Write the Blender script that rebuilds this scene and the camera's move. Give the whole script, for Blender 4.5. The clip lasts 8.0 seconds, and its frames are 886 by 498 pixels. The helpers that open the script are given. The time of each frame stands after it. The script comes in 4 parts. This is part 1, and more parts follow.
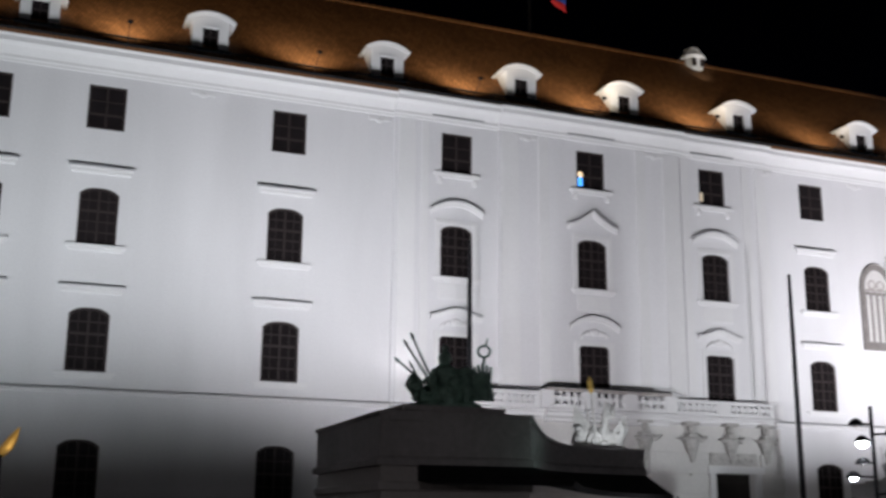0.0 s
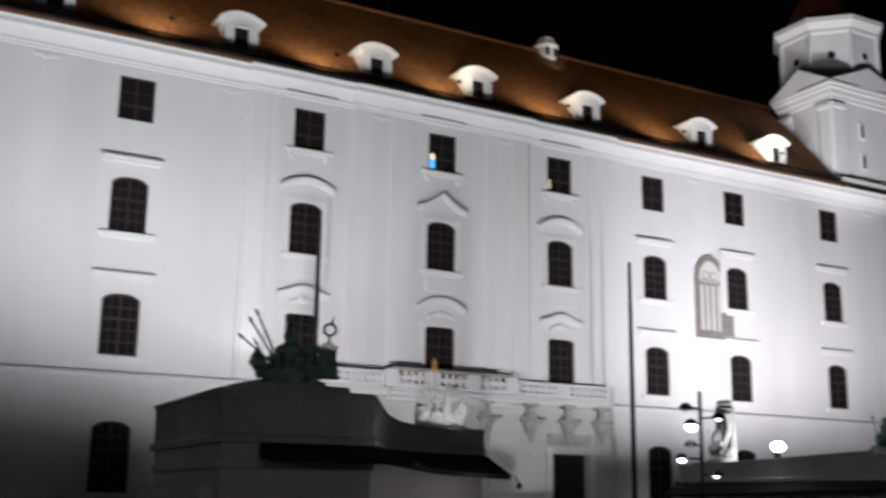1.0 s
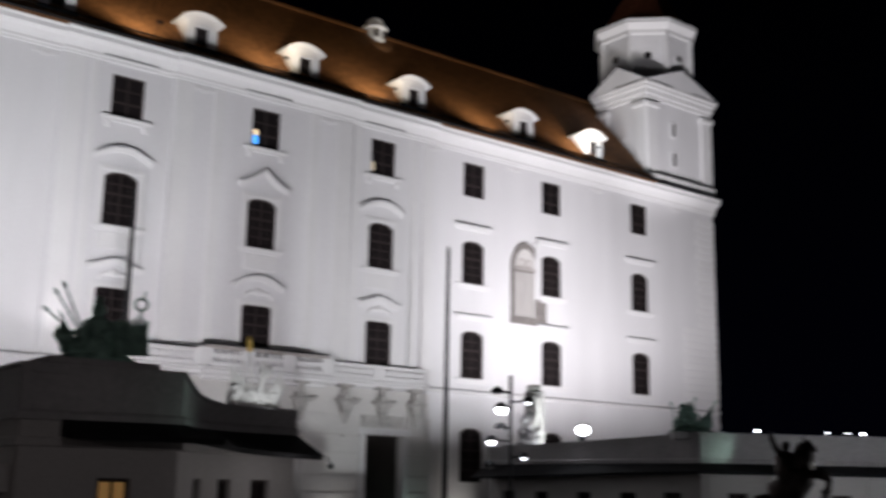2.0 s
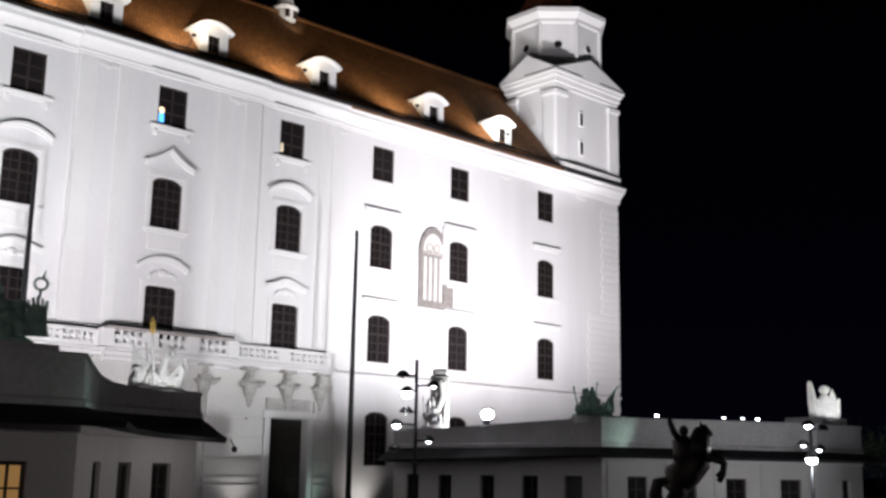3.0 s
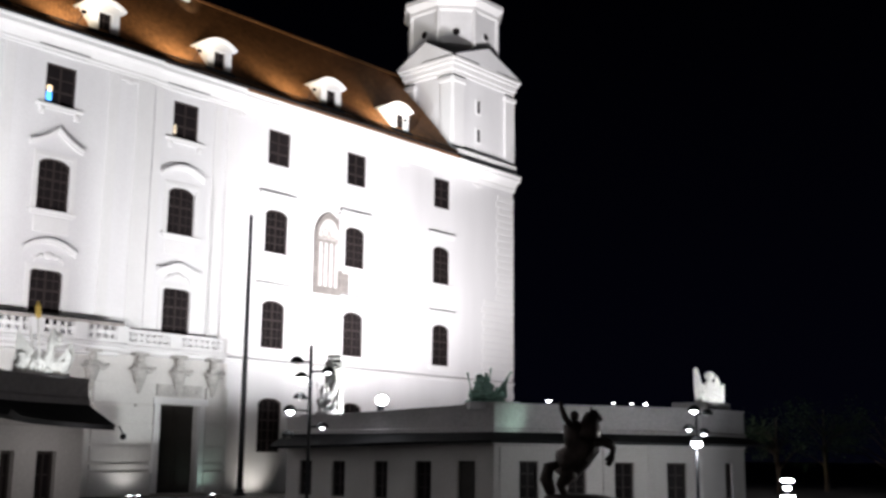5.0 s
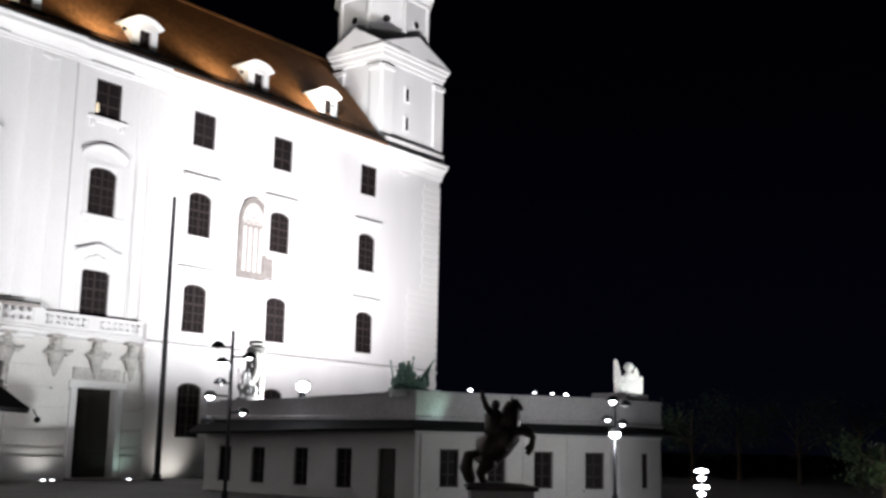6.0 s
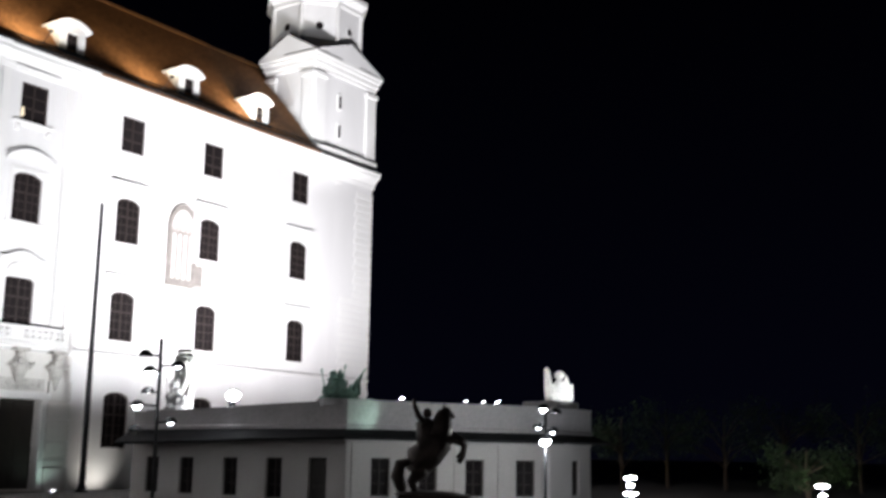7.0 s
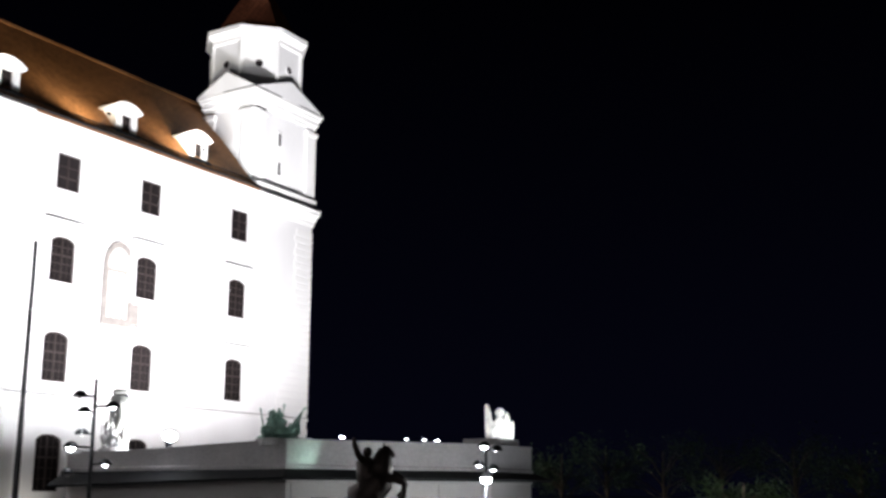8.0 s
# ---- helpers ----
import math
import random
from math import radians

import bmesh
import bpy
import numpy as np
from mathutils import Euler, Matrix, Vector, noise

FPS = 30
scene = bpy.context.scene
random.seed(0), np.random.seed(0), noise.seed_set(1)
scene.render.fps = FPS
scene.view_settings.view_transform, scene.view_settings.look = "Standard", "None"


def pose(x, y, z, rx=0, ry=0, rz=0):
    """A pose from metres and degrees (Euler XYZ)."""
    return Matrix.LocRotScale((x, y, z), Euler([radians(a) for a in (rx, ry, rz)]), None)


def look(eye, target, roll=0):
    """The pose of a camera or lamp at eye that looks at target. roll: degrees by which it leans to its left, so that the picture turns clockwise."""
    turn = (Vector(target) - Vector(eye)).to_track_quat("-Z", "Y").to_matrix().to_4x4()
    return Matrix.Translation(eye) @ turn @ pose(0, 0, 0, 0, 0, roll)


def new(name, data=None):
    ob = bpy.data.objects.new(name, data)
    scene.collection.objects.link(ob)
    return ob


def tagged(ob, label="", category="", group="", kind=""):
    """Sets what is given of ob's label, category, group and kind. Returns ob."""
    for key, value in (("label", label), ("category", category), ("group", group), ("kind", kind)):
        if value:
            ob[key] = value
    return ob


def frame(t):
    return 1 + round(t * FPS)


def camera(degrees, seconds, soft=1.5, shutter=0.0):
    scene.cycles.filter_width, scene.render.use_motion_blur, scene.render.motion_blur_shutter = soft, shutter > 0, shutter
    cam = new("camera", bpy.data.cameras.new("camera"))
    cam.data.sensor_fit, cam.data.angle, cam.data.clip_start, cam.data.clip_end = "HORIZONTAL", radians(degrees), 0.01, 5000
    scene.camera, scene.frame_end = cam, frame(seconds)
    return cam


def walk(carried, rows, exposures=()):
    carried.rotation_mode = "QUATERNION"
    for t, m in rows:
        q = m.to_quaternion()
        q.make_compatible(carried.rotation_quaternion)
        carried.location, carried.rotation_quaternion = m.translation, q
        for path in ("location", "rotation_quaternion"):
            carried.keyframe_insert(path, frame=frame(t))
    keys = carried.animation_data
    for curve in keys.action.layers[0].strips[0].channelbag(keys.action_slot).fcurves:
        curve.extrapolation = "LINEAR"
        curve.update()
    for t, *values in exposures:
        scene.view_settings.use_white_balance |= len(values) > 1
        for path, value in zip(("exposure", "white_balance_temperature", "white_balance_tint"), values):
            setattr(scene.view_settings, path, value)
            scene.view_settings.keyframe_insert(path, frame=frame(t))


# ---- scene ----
cam = camera(43.3, 8.0, soft=2.8, shutter=0.5)
PATH = [
    (0.0, pose(-0.01, -0.01, 1.75, 103.75, -0.53, -21.41)),
    (0.5, pose(-0.01, -0.01, 1.75, 103.57, -0.80, -24.87)),
    (1.0, pose(-0.00, 0.00, 1.76, 102.76, -0.78, -29.38)),
    (1.5, pose(0.03, 0.03, 1.76, 102.17, -0.74, -34.36)),
    (2.0, pose(0.03, 0.02, 1.76, 101.95, -1.01, -38.81)),
    (2.2, pose(0.00, 0.00, 1.75, 101.75, -1.03, -41.77)),
    (3.3, pose(0.00, 0.00, 1.75, 101.20, -0.88, -43.77)),
    (3.5, pose(0.02, 0.02, 1.75, 101.23, -0.68, -43.89)),
    (4.0, pose(-0.03, -0.03, 1.74, 101.12, -0.87, -44.34)),
    (4.5, pose(-0.02, -0.02, 1.74, 100.82, -0.99, -46.47)),
    (4.7, pose(0.00, 0.00, 1.75, 100.74, -0.75, -47.51)),
    (6.0, pose(-0.00, -0.00, 1.75, 100.04, -1.22, -52.98)),
    (6.5, pose(0.00, -0.00, 1.73, 99.87, -1.09, -54.52)),
    (7.0, pose(0.01, 0.01, 1.75, 100.53, -0.85, -56.45)),
    (7.1, pose(0.00, 0.00, 1.75, 101.23, -0.71, -56.92)),
    (7.2, pose(0.00, 0.00, 1.75, 101.90, -0.69, -57.30)),
    (7.3, pose(0.00, 0.00, 1.75, 102.19, -0.67, -57.43)),
    (7.5, pose(0.01, 0.00, 1.75, 102.61, -0.56, -57.65)),
    (8.0, pose(-0.01, -0.01, 1.75, 102.47, -0.11, -59.43)),
]
walk(cam, PATH, exposures=[(0.0, 0.0, 6250, 13), (1.0, 0.0, 6350, 12), (1.5, -0.05, 6380, 13), (2.0, -0.05, 6380, 14), (2.2, 0.05, 6380, 14), (3.3, 0.75, 6450, 13), (4.5, 0.85, 6480, 12), (6.0, 1.0, 6450, 11), (7.0, 1.15, 6400, 10), (8.0, 1.5, 6400, 10)])

# ---------- world and large lights ----------
world = bpy.data.worlds.new("night_sky")
scene.world = world
world.use_nodes = True
wn = world.node_tree.nodes
wn["Background"].inputs[0].default_value = (0.11, 0.12, 0.38, 1)
# the night sky is paler near the horizon than overhead
height, fade = wn.new("ShaderNodeSeparateXYZ"), wn.new("ShaderNodeMapRange")
world.node_tree.links.new(wn.new("ShaderNodeTexCoord").outputs["Generated"], height.inputs[0])
world.node_tree.links.new(height.outputs["Z"], fade.inputs[0])
for k, v in enumerate((0.0, 0.42, 0.0044, 0.0007)):
    fade.inputs[k + 1].default_value = v
world.node_tree.links.new(fade.outputs[0], wn["Background"].inputs[1])


def lamp(name, kind, place, power, color=(1, 1, 1), target=None, size=0.3, cone=100, blend=0.6):
    data = bpy.data.lights.new(name, kind)
    data.energy, data.color = power, color
    if kind == "AREA":
        data.size = size
    else:
        data.shadow_soft_size = size
    if kind == "SPOT":
        data.spot_size, data.spot_blend = radians(cone), blend
    ob = new(name, data)
    ob.matrix_world = look(place, target) if target else Matrix.Translation(place)
    return ob


COOL, PINK, WARM, GREEN = (0.95, 1.0, 0.995), (1.0, 0.965, 0.975), (1.0, 0.80, 0.55), (0.65, 1.0, 0.82)
# floodlights behind the guardhouse parapets and low in the yard, all turned to the facade:
# place, target, power, colour, height on the facade where an added plate cuts the beam, size of the source
FLOODS = [
    ((-8.0, 33.0, 1.9), (-5.0, 50, 20), 5600, COOL, 7.5, 0.25), ((2.0, 31.0, 1.9), (2.5, 50, 21), 6500, COOL, 9.0, 0.25),
    ((11.4, 33.0, 3.6), (11.5, 50, 18), 3700, PINK, 9.6, 0.20), ((15.5, 34.6, 3.6), (21.5, 50, 19.0), 3600, PINK, 6.0, 0.16),
    ((17.3, 34.8, 3.6), (25.0, 50, 19.0), 3900, PINK, 0.6, 0.10), ((36.5, 33.5, 3.3), (32.0, 50, 16.0), 2200, COOL, 0.6, 0.10),
    ((37.5, 34.5, 3.3), (42.0, 50, 16), 1900, PINK, 6.5, 0.2), ((41.0, 33.0, 3.3), (49.5, 50, 17.0), 4300, PINK, 7.2, 0.18),
    ((44.0, 32.0, 3.3), (58.5, 50, 14), 9000, PINK, 6.8, 0.16), ((46.5, 31.5, 3.3), (62.5, 50, 20), 9500, PINK, 6.0, 0.16),
]
for place, target, power, color, cut, size in FLOODS:
    lamp("floodlight_beam", "SPOT", place, power, color, target, size, 125, 0.8)
lamp("tower_beam", "SPOT", (47.5, 29.5, 3.4), 11500, PINK, (61.5, 51, 31), 0.15, 26, 0.6)
lamp("tower_side_beam", "SPOT", (50.2, 48.1, 23.5), 520, COOL, (58.5, 52.5, 28.5), 0.10, 80, 0.6)
lamp("balcony_end_beam", "SPOT", (18.2, 48.3, 7.5), 130, PINK, (15.6, 50.0, 12.0), 0.06, 75, 0.7)
# added lamp without a known source, brightens the chimney
lamp("chimney_fill", "SPOT", (38.4, 53.2, 28.2), 60, COOL, (38.7, 56.0, 30.6), 0.06, 60, 0.6)


# ---------- materials ----------
def material(name, color, rough=0.7, metal=0.0, vary=0.12, grain=30.0, big=1.2, bump=0.15, spec=0.4, piece=0.0, stretch=1.0):
    m = bpy.data.materials.new(name)
    m.use_nodes = True
    n, l = m.node_tree.nodes, m.node_tree.links
    b = n["Principled BSDF"]
    b.inputs["Roughness"].default_value, b.inputs["Metallic"].default_value = rough, metal
    b.inputs["Specular IOR Level"].default_value = spec
    tc = n.new("ShaderNodeTexCoord")
    fine, large = n.new("ShaderNodeTexNoise"), n.new("ShaderNodeTexNoise")
    fine.inputs["Scale"].default_value, fine.inputs["Detail"].default_value = grain, 5
    large.inputs["Scale"].default_value, large.inputs["Detail"].default_value = big, 6
    down = n.new("ShaderNodeMapping")
    down.inputs["Scale"].default_value = (1, 1, stretch)
    l.new(tc.outputs["Object"], down.inputs["Vector"])
    l.new(tc.outputs["Object"], fine.inputs["Vector"])
    l.new(down.outputs[0], large.inputs["Vector"])
    mix = n.new("ShaderNodeMath")
    mix.operation = "ADD"
    l.new(fine.outputs[0], mix.inputs[0])
    l.new(large.outputs[0], mix.inputs[1])
    last = mix
    if piece:
        info, extra = n.new("ShaderNodeObjectInfo"), n.new("ShaderNodeMath")
        extra.operation = "MULTIPLY_ADD"
        extra.inputs[1].default_value = piece
        l.new(info.outputs["Random"], extra.inputs[0])
        l.new(mix.outputs[0], extra.inputs[2])
        last = extra
    ramp = n.new("ShaderNodeMapRange")
    ramp.inputs[1].default_value, ramp.inputs[2].default_value = 0.6, 1.4 + piece
    ramp.inputs[3].default_value, ramp.inputs[4].default_value = 1 - vary, 1 + vary
    l.new(last.outputs[0], ramp.inputs[0])
    tint = n.new("ShaderNodeVectorMath")
    tint.operation = "SCALE"
    tint.inputs[0].default_value = color
    l.new(ramp.outputs[0], tint.inputs["Scale"])
    l.new(tint.outputs[0], b.inputs["Base Color"])
    if bump:
        bp = n.new("ShaderNodeBump")
        bp.inputs["Strength"].default_value, bp.inputs["Distance"].default_value = bump, 0.03
        l.new(fine.outputs[0], bp.inputs["Height"])
        l.new(bp.outputs[0], b.inputs["Normal"])
    return m


def glowing(name, color, strength):
    m = bpy.data.materials.new(name)
    m.use_nodes = True
    b = m.node_tree.nodes["Principled BSDF"]
    b.inputs["Base Color"].default_value = (*color, 1)
    b.inputs["Emission Color"].default_value = (*color, 1)
    b.inputs["Emission Strength"].default_value = strength
    return m


def tiled(name, color):
    """Clay roof tiles: rows across the slope, each tile of its own shade."""
    m = material(name, color, 0.75, 0, 0.3, 9, 0.35, 0, 0.25)
    n, l = m.node_tree.nodes, m.node_tree.links
    b = n["Principled BSDF"]
    brick = n.new("ShaderNodeTexBrick")
    brick.inputs["Scale"].default_value = 1.0
    brick.inputs["Brick Width"].default_value, brick.inputs["Row Height"].default_value = 0.22, 0.30
    brick.inputs["Mortar Size"].default_value = 0.02
    brick.inputs["Color1"].default_value, brick.inputs["Color2"].default_value = (1, 1, 1, 1), (0.62, 0.62, 0.62, 1)
    brick.inputs["Mortar"].default_value = (0.35, 0.35, 0.35, 1)
    l.new(n["Texture Coordinate"].outputs["Object"], brick.inputs["Vector"])
    base = b.inputs["Base Color"].links[0].from_socket
    mul = n.new("ShaderNodeVectorMath")
    mul.operation = "MULTIPLY"
    l.new(base, mul.inputs[0])
    l.new(brick.outputs["Color"], mul.inputs[1])
    l.new(mul.outputs[0], b.inputs["Base Color"])
    bp = n.new("ShaderNodeBump")
    bp.inputs["Strength"].default_value, bp.inputs["Distance"].default_value = 0.6, 0.04
    l.new(brick.outputs["Color"], bp.inputs["Height"])
    l.new(bp.outputs[0], b.inputs["Normal"])
    return m


PLASTER = material("white_plaster", (0.78, 0.78, 0.79), 0.85, 0, 0.10, 14, 0.45, 0.15, 0.2, 0.0, 0.14)
TRIM = material("white_trim", (0.80, 0.80, 0.80), 0.8, 0, 0.06, 10, 0.5, 0.1, 0.2, 0.3)
TRACERY = material("weathered_tracery_stone", (0.25, 0.232, 0.22), 0.9, 0, 0.3, 8, 1.5, 0.4, 0.2)
STONE = material("sand_stone", (0.40, 0.37, 0.35), 0.9, 0, 0.25, 8, 1.5, 0.4, 0.2)
RUST = material("rusticated_stone", (0.66, 0.65, 0.63), 0.9, 0, 0.14, 9, 0.8, 0.4, 0.2, 0.4)
HERM = material("weathered_carving", (0.50, 0.49, 0.47), 0.9, 0, 0.3, 7, 2.0, 0.5, 0.2)
ROOF = tiled("clay_tile", (0.36, 0.16, 0.06))
TOWER_ROOF = tiled("red_clay_tile", (0.36, 0.12, 0.06))
# grey of the sheet metal and of the shadow lines drawn with it
FLASH_SHADE = material("grey_flashing_shade", (0.36, 0.36, 0.37), 0.6, 0.2, 0.2, 10, 1, 0.1)
GLASS = material("dark_glass", (0.018, 0.015, 0.016), 0.3, 0, 0.5, 1.2, 0.7, 0, 0.02, 0.6)
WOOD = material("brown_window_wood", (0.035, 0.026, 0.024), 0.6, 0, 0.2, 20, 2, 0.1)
DOOR = material("dark_oak", (0.022, 0.018, 0.015), 0.6, 0, 0.35, 12, 2, 0.3)
GUARD = material("grey_plaster", (0.52, 0.50, 0.49), 0.9, 0, 0.14, 12, 0.5, 0.25, 0.2)
PARAPET = material("grey_parapet_stone", (0.43, 0.415, 0.42), 0.9, 0, 0.22, 9, 0.7, 0.35, 0.2)
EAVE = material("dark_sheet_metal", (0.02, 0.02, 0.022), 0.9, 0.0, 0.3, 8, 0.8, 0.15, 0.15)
VERDIGRIS = material("green_bronze", (0.28, 0.44, 0.37), 0.7, 0.15, 0.5, 6, 2.5, 0.5)
BRONZE = material("dark_bronze", (0.045, 0.035, 0.032), 0.45, 0.7, 0.4, 8, 2.5, 0.4)
CARVED = material("pale_carved_stone", (0.74, 0.72, 0.70), 0.85, 0, 0.2, 7, 2.5, 0.45)
IRON = material("black_iron", (0.018, 0.018, 0.02), 0.5, 0.6, 0.3, 20, 2, 0.1)
GOLD = material("gilding", (0.90, 0.60, 0.16), 0.4, 0.35, 0.2, 20, 3, 0.1)
PAVING = material("dark_paving", (0.075, 0.07, 0.068), 0.85, 0, 0.35, 6, 0.3, 0.5)
BARK = material("bark", (0.09, 0.065, 0.045), 0.9, 0, 0.3, 15, 3, 0.6)
LEAF = material("leaves", (0.03, 0.055, 0.016), 0.7, 0, 0.5, 3, 0.8, 0.1)
CLOTH = {k: material(k + "_cloth", c, 0.9, 0, 0.15, 6, 2, 0.1) for k, c in
         (("white", (0.75, 0.75, 0.75)), ("blue", (0.03, 0.06, 0.3)), ("red", (0.6, 0.03, 0.03)))}
LIT = glowing("lit_lamp", (0.92, 0.96, 1.0), 22)
DIM = glowing("dim_lamp", (0.92, 0.96, 1.0), 5)
WARM_PANE = glowing("warm_lit_pane", (1.0, 0.55, 0.18), 0.12)
BLUE_GLOW = glowing("blue_lit_shade", (0.08, 0.40, 1.0), 1.3)
CREAM_GLOW = glowing("cream_lit_shade", (1.0, 0.75, 0.45), 0.8)
FAINT = glowing("faint_lit_shade", (1.0, 0.85, 0.6), 0.10)


# ---------- mesh helpers ----------
def mesh_of(bm, name, mat, smooth=False):
    bmesh.ops.recalc_face_normals(bm, faces=bm.faces)
    me = bpy.data.meshes.new(name)
    bm.to_mesh(me)
    bm.free()
    me.materials.append(mat)
    if smooth:
        me.polygons.foreach_set("use_smooth", [True] * len(me.polygons))
    return me


def part(name, bm, mat, parent=None, label="", smooth=False, place=None):
    me = bm if isinstance(bm, bpy.types.Mesh) else mesh_of(bm, name, mat, smooth)
    ob = new(name, me)
    if parent:
        ob.parent = parent
    if place:
        ob.matrix_basis = place if isinstance(place, Matrix) else Matrix.Translation(place)
    return tagged(ob, label)


def thing(name, label, category, place=(0, 0, 0), group="", kind=""):
    ob = new(name)
    ob.matrix_basis = place if isinstance(place, Matrix) else Matrix.Translation(place)
    return tagged(ob, label, category, group, kind)


def block(bm, x0, x1, y0, y1, z0, z1, bevel=0.0):
    vs = [bm.verts.new(p) for p in ((x0, y0, z0), (x1, y0, z0), (x1, y1, z0), (x0, y1, z0), (x0, y0, z1), (x1, y0, z1), (x1, y1, z1), (x0, y1, z1))]
    fs = [bm.faces.new([vs[i] for i in f]) for f in ((3, 2, 1, 0), (4, 5, 6, 7), (0, 1, 5, 4), (1, 2, 6, 5), (2, 3, 7, 6), (3, 0, 4, 7))]
    if bevel:
        bmesh.ops.bevel(bm, geom=list({e for f in fs for e in f.edges}), offset=bevel, segments=2, affect="EDGES", profile=0.5)
    return bm


def slab(x0, x1, y0, y1, z0, z1, bevel=0.0):
    return block(bmesh.new(), x0, x1, y0, y1, z0, z1, bevel)


def extruded(bm, outline, y0, y1):
    """A closed outline of (x, z), from y0 to y1."""
    a = [bm.verts.new((x, y0, z)) for x, z in outline]
    b = [bm.verts.new((x, y1, z)) for x, z in outline]
    bm.faces.new(a), bm.faces.new(b[::-1])
    for i in range(len(a)):
        j = (i + 1) % len(a)
        bm.faces.new((a[i], b[i], b[j], a[j]))
    return bm


def lofted(bm, rings, closed=True, caps=True):
    vs = [[bm.verts.new(p) for p in r] for r in rings]
    n = len(vs[0])
    for r, s in zip(vs, vs[1:]):
        for i in range(n if closed else n - 1):
            j = (i + 1) % n
            bm.faces.new((r[i], r[j], s[j], s[i]))
    if caps:
        bm.faces.new(vs[0][::-1]), bm.faces.new(vs[-1])
    return bm


def turned(bm, profile, seg=12, x=0, y=0, z=0):
    """A lathe form from (radius, height) pairs."""
    return lofted(bm, [[(x + r * math.cos(2 * math.pi * i / seg), y + r * math.sin(2 * math.pi * i / seg), z + h) for i in range(seg)] for r, h in profile])


def tube(bm, points, radii, seg=8):
    pts = [Vector(p) for p in points]
    radii = radii if isinstance(radii, (list, tuple)) else [radii] * len(pts)
    rings = []
    for i, p in enumerate(pts):
        d = (pts[min(i + 1, len(pts) - 1)] - pts[max(i - 1, 0)]).normalized()
        side = d.cross(Vector((0.31, 0.95, 0.05))).normalized()
        up = d.cross(side)
        rings.append([p + radii[i] * (math.cos(a) * side + math.sin(a) * up) for a in [2 * math.pi * k / seg for k in range(seg)]])
    return lofted(bm, rings)


def ball(bm, place, sx, sy, sz, seg=10):
    bmesh.ops.create_uvsphere(bm, u_segments=seg, v_segments=max(5, seg * 2 // 3), radius=1, matrix=Matrix.Translation(place) @ Matrix.Diagonal((sx, sy, sz, 1)))
    return bm


def arch(w, h, rise, steps=10):
    """Outline of a window head: half width w/2, height h, corners dropping by rise."""
    top = [(-w / 2 + w * i / steps, h - rise * abs(2 * i / steps - 1) ** 3) for i in range(steps + 1)]
    return [(-w / 2, 0), (w / 2, 0)] + top[::-1] if rise else [(-w / 2, 0), (w / 2, 0), (w / 2, h), (-w / 2, h)]


def pierced(bm, x0, x1, z0, z1, holes, reveal):
    """A wall face in the plane y = 0 with openings (centre, sill, width, height, rise) and their reveals."""
    xs = sorted({x0, x1, *[c + s * w / 2 for c, b, w, h, r in holes for s in (-1, 1)]})
    zs = sorted({z0, z1, *[z for c, b, w, h, r in holes for z in (b, b + h)]})
    for xa, xb in zip(xs, xs[1:]):
        for za, zb in zip(zs, zs[1:]):
            mx, mz = (xa + xb) / 2, (za + zb) / 2
            if not any(abs(mx - c) < w / 2 and b < mz < b + h for c, b, w, h, r in holes):
                bm.faces.new([bm.verts.new((x, 0, z)) for x, z in ((xa, za), (xb, za), (xb, zb), (xa, zb))])
    for c, b, w, h, r in holes:
        line = [(c + x, b + z) for x, z in arch(w, h, r)]
        if r:
            head = line[2:]
            for p, q in zip(head, head[1:]):
                bm.faces.new([bm.verts.new((x, 0, z)) for x, z in (p, q, (q[0], b + h), (p[0], b + h))])
        for p, q in zip(line, line[1:] + line[:1]):
            bm.faces.new([bm.verts.new(v) for v in ((p[0], 0, p[1]), (q[0], 0, q[1]), (q[0], reveal, q[1]), (p[0], reveal, p[1]))])
    bmesh.ops.remove_doubles(bm, verts=bm.verts, dist=0.0005)
    return bm


# ---------- ground ----------
GZ = -0.30
bm = bmesh.new()
N = 60
for i in range(N):
    for j in range(N):
        xa, xb, ya, yb = [-60 + 180 * k / N for k in (i, i + 1)] + [-40 + 180 * k / N for k in (j, j + 1)]
        bm.faces.new([bm.verts.new((x, y, GZ)) for x, y in ((xa, ya), (xb, ya), (xb, yb), (xa, yb))])
for a in ((-3000, -60, -3000, 3000), (120, 3000, -3000, 3000), (-60, 120, -3000, -40), (-60, 120, 140, 3000)):
    bm.faces.new([bm.verts.new(p) for p in ((a[0], a[2], GZ), (a[1], a[2], GZ), (a[1], a[3], GZ), (a[0], a[3], GZ))])
bmesh.ops.remove_doubles(bm, verts=bm.verts, dist=0.001)
tagged(part("ground", bm, PAVING), "dark paved castle courtyard at night", "ground", kind="structure")

# ---------- the castle ----------
castle = thing("castle", "white plastered baroque castle wing with brown tiled roof, floodlit at night", "castle")
# sections of the front: x from, x to, plane y
SECTIONS = [(-14.0, 16.8, 50.0), (16.8, 22.4, 49.85), (22.4, 33.2, 49.7), (33.2, 39.0, 49.85), (39.0, 65.2, 50.0)]
COLUMNS = {"z": -1.85, "a": 3.05, "b": 11.5, "c": 20.12, "d": 27.68, "e": 35.36, "f": 42.25, "g": 48.75, "h": 57.1}
COLUMNS["y"] = -9.5
ROWS = [(18.82, 1.66, 2.10, 0.0), (13.48, 1.70, 2.60, 0.28), (7.88, 1.72, 2.78, 0.28), (1.95, 1.72, 3.05, 0.28)]


def plane_of(x):
    return next(y for a, b, y in SECTIONS if a <= x <= b)


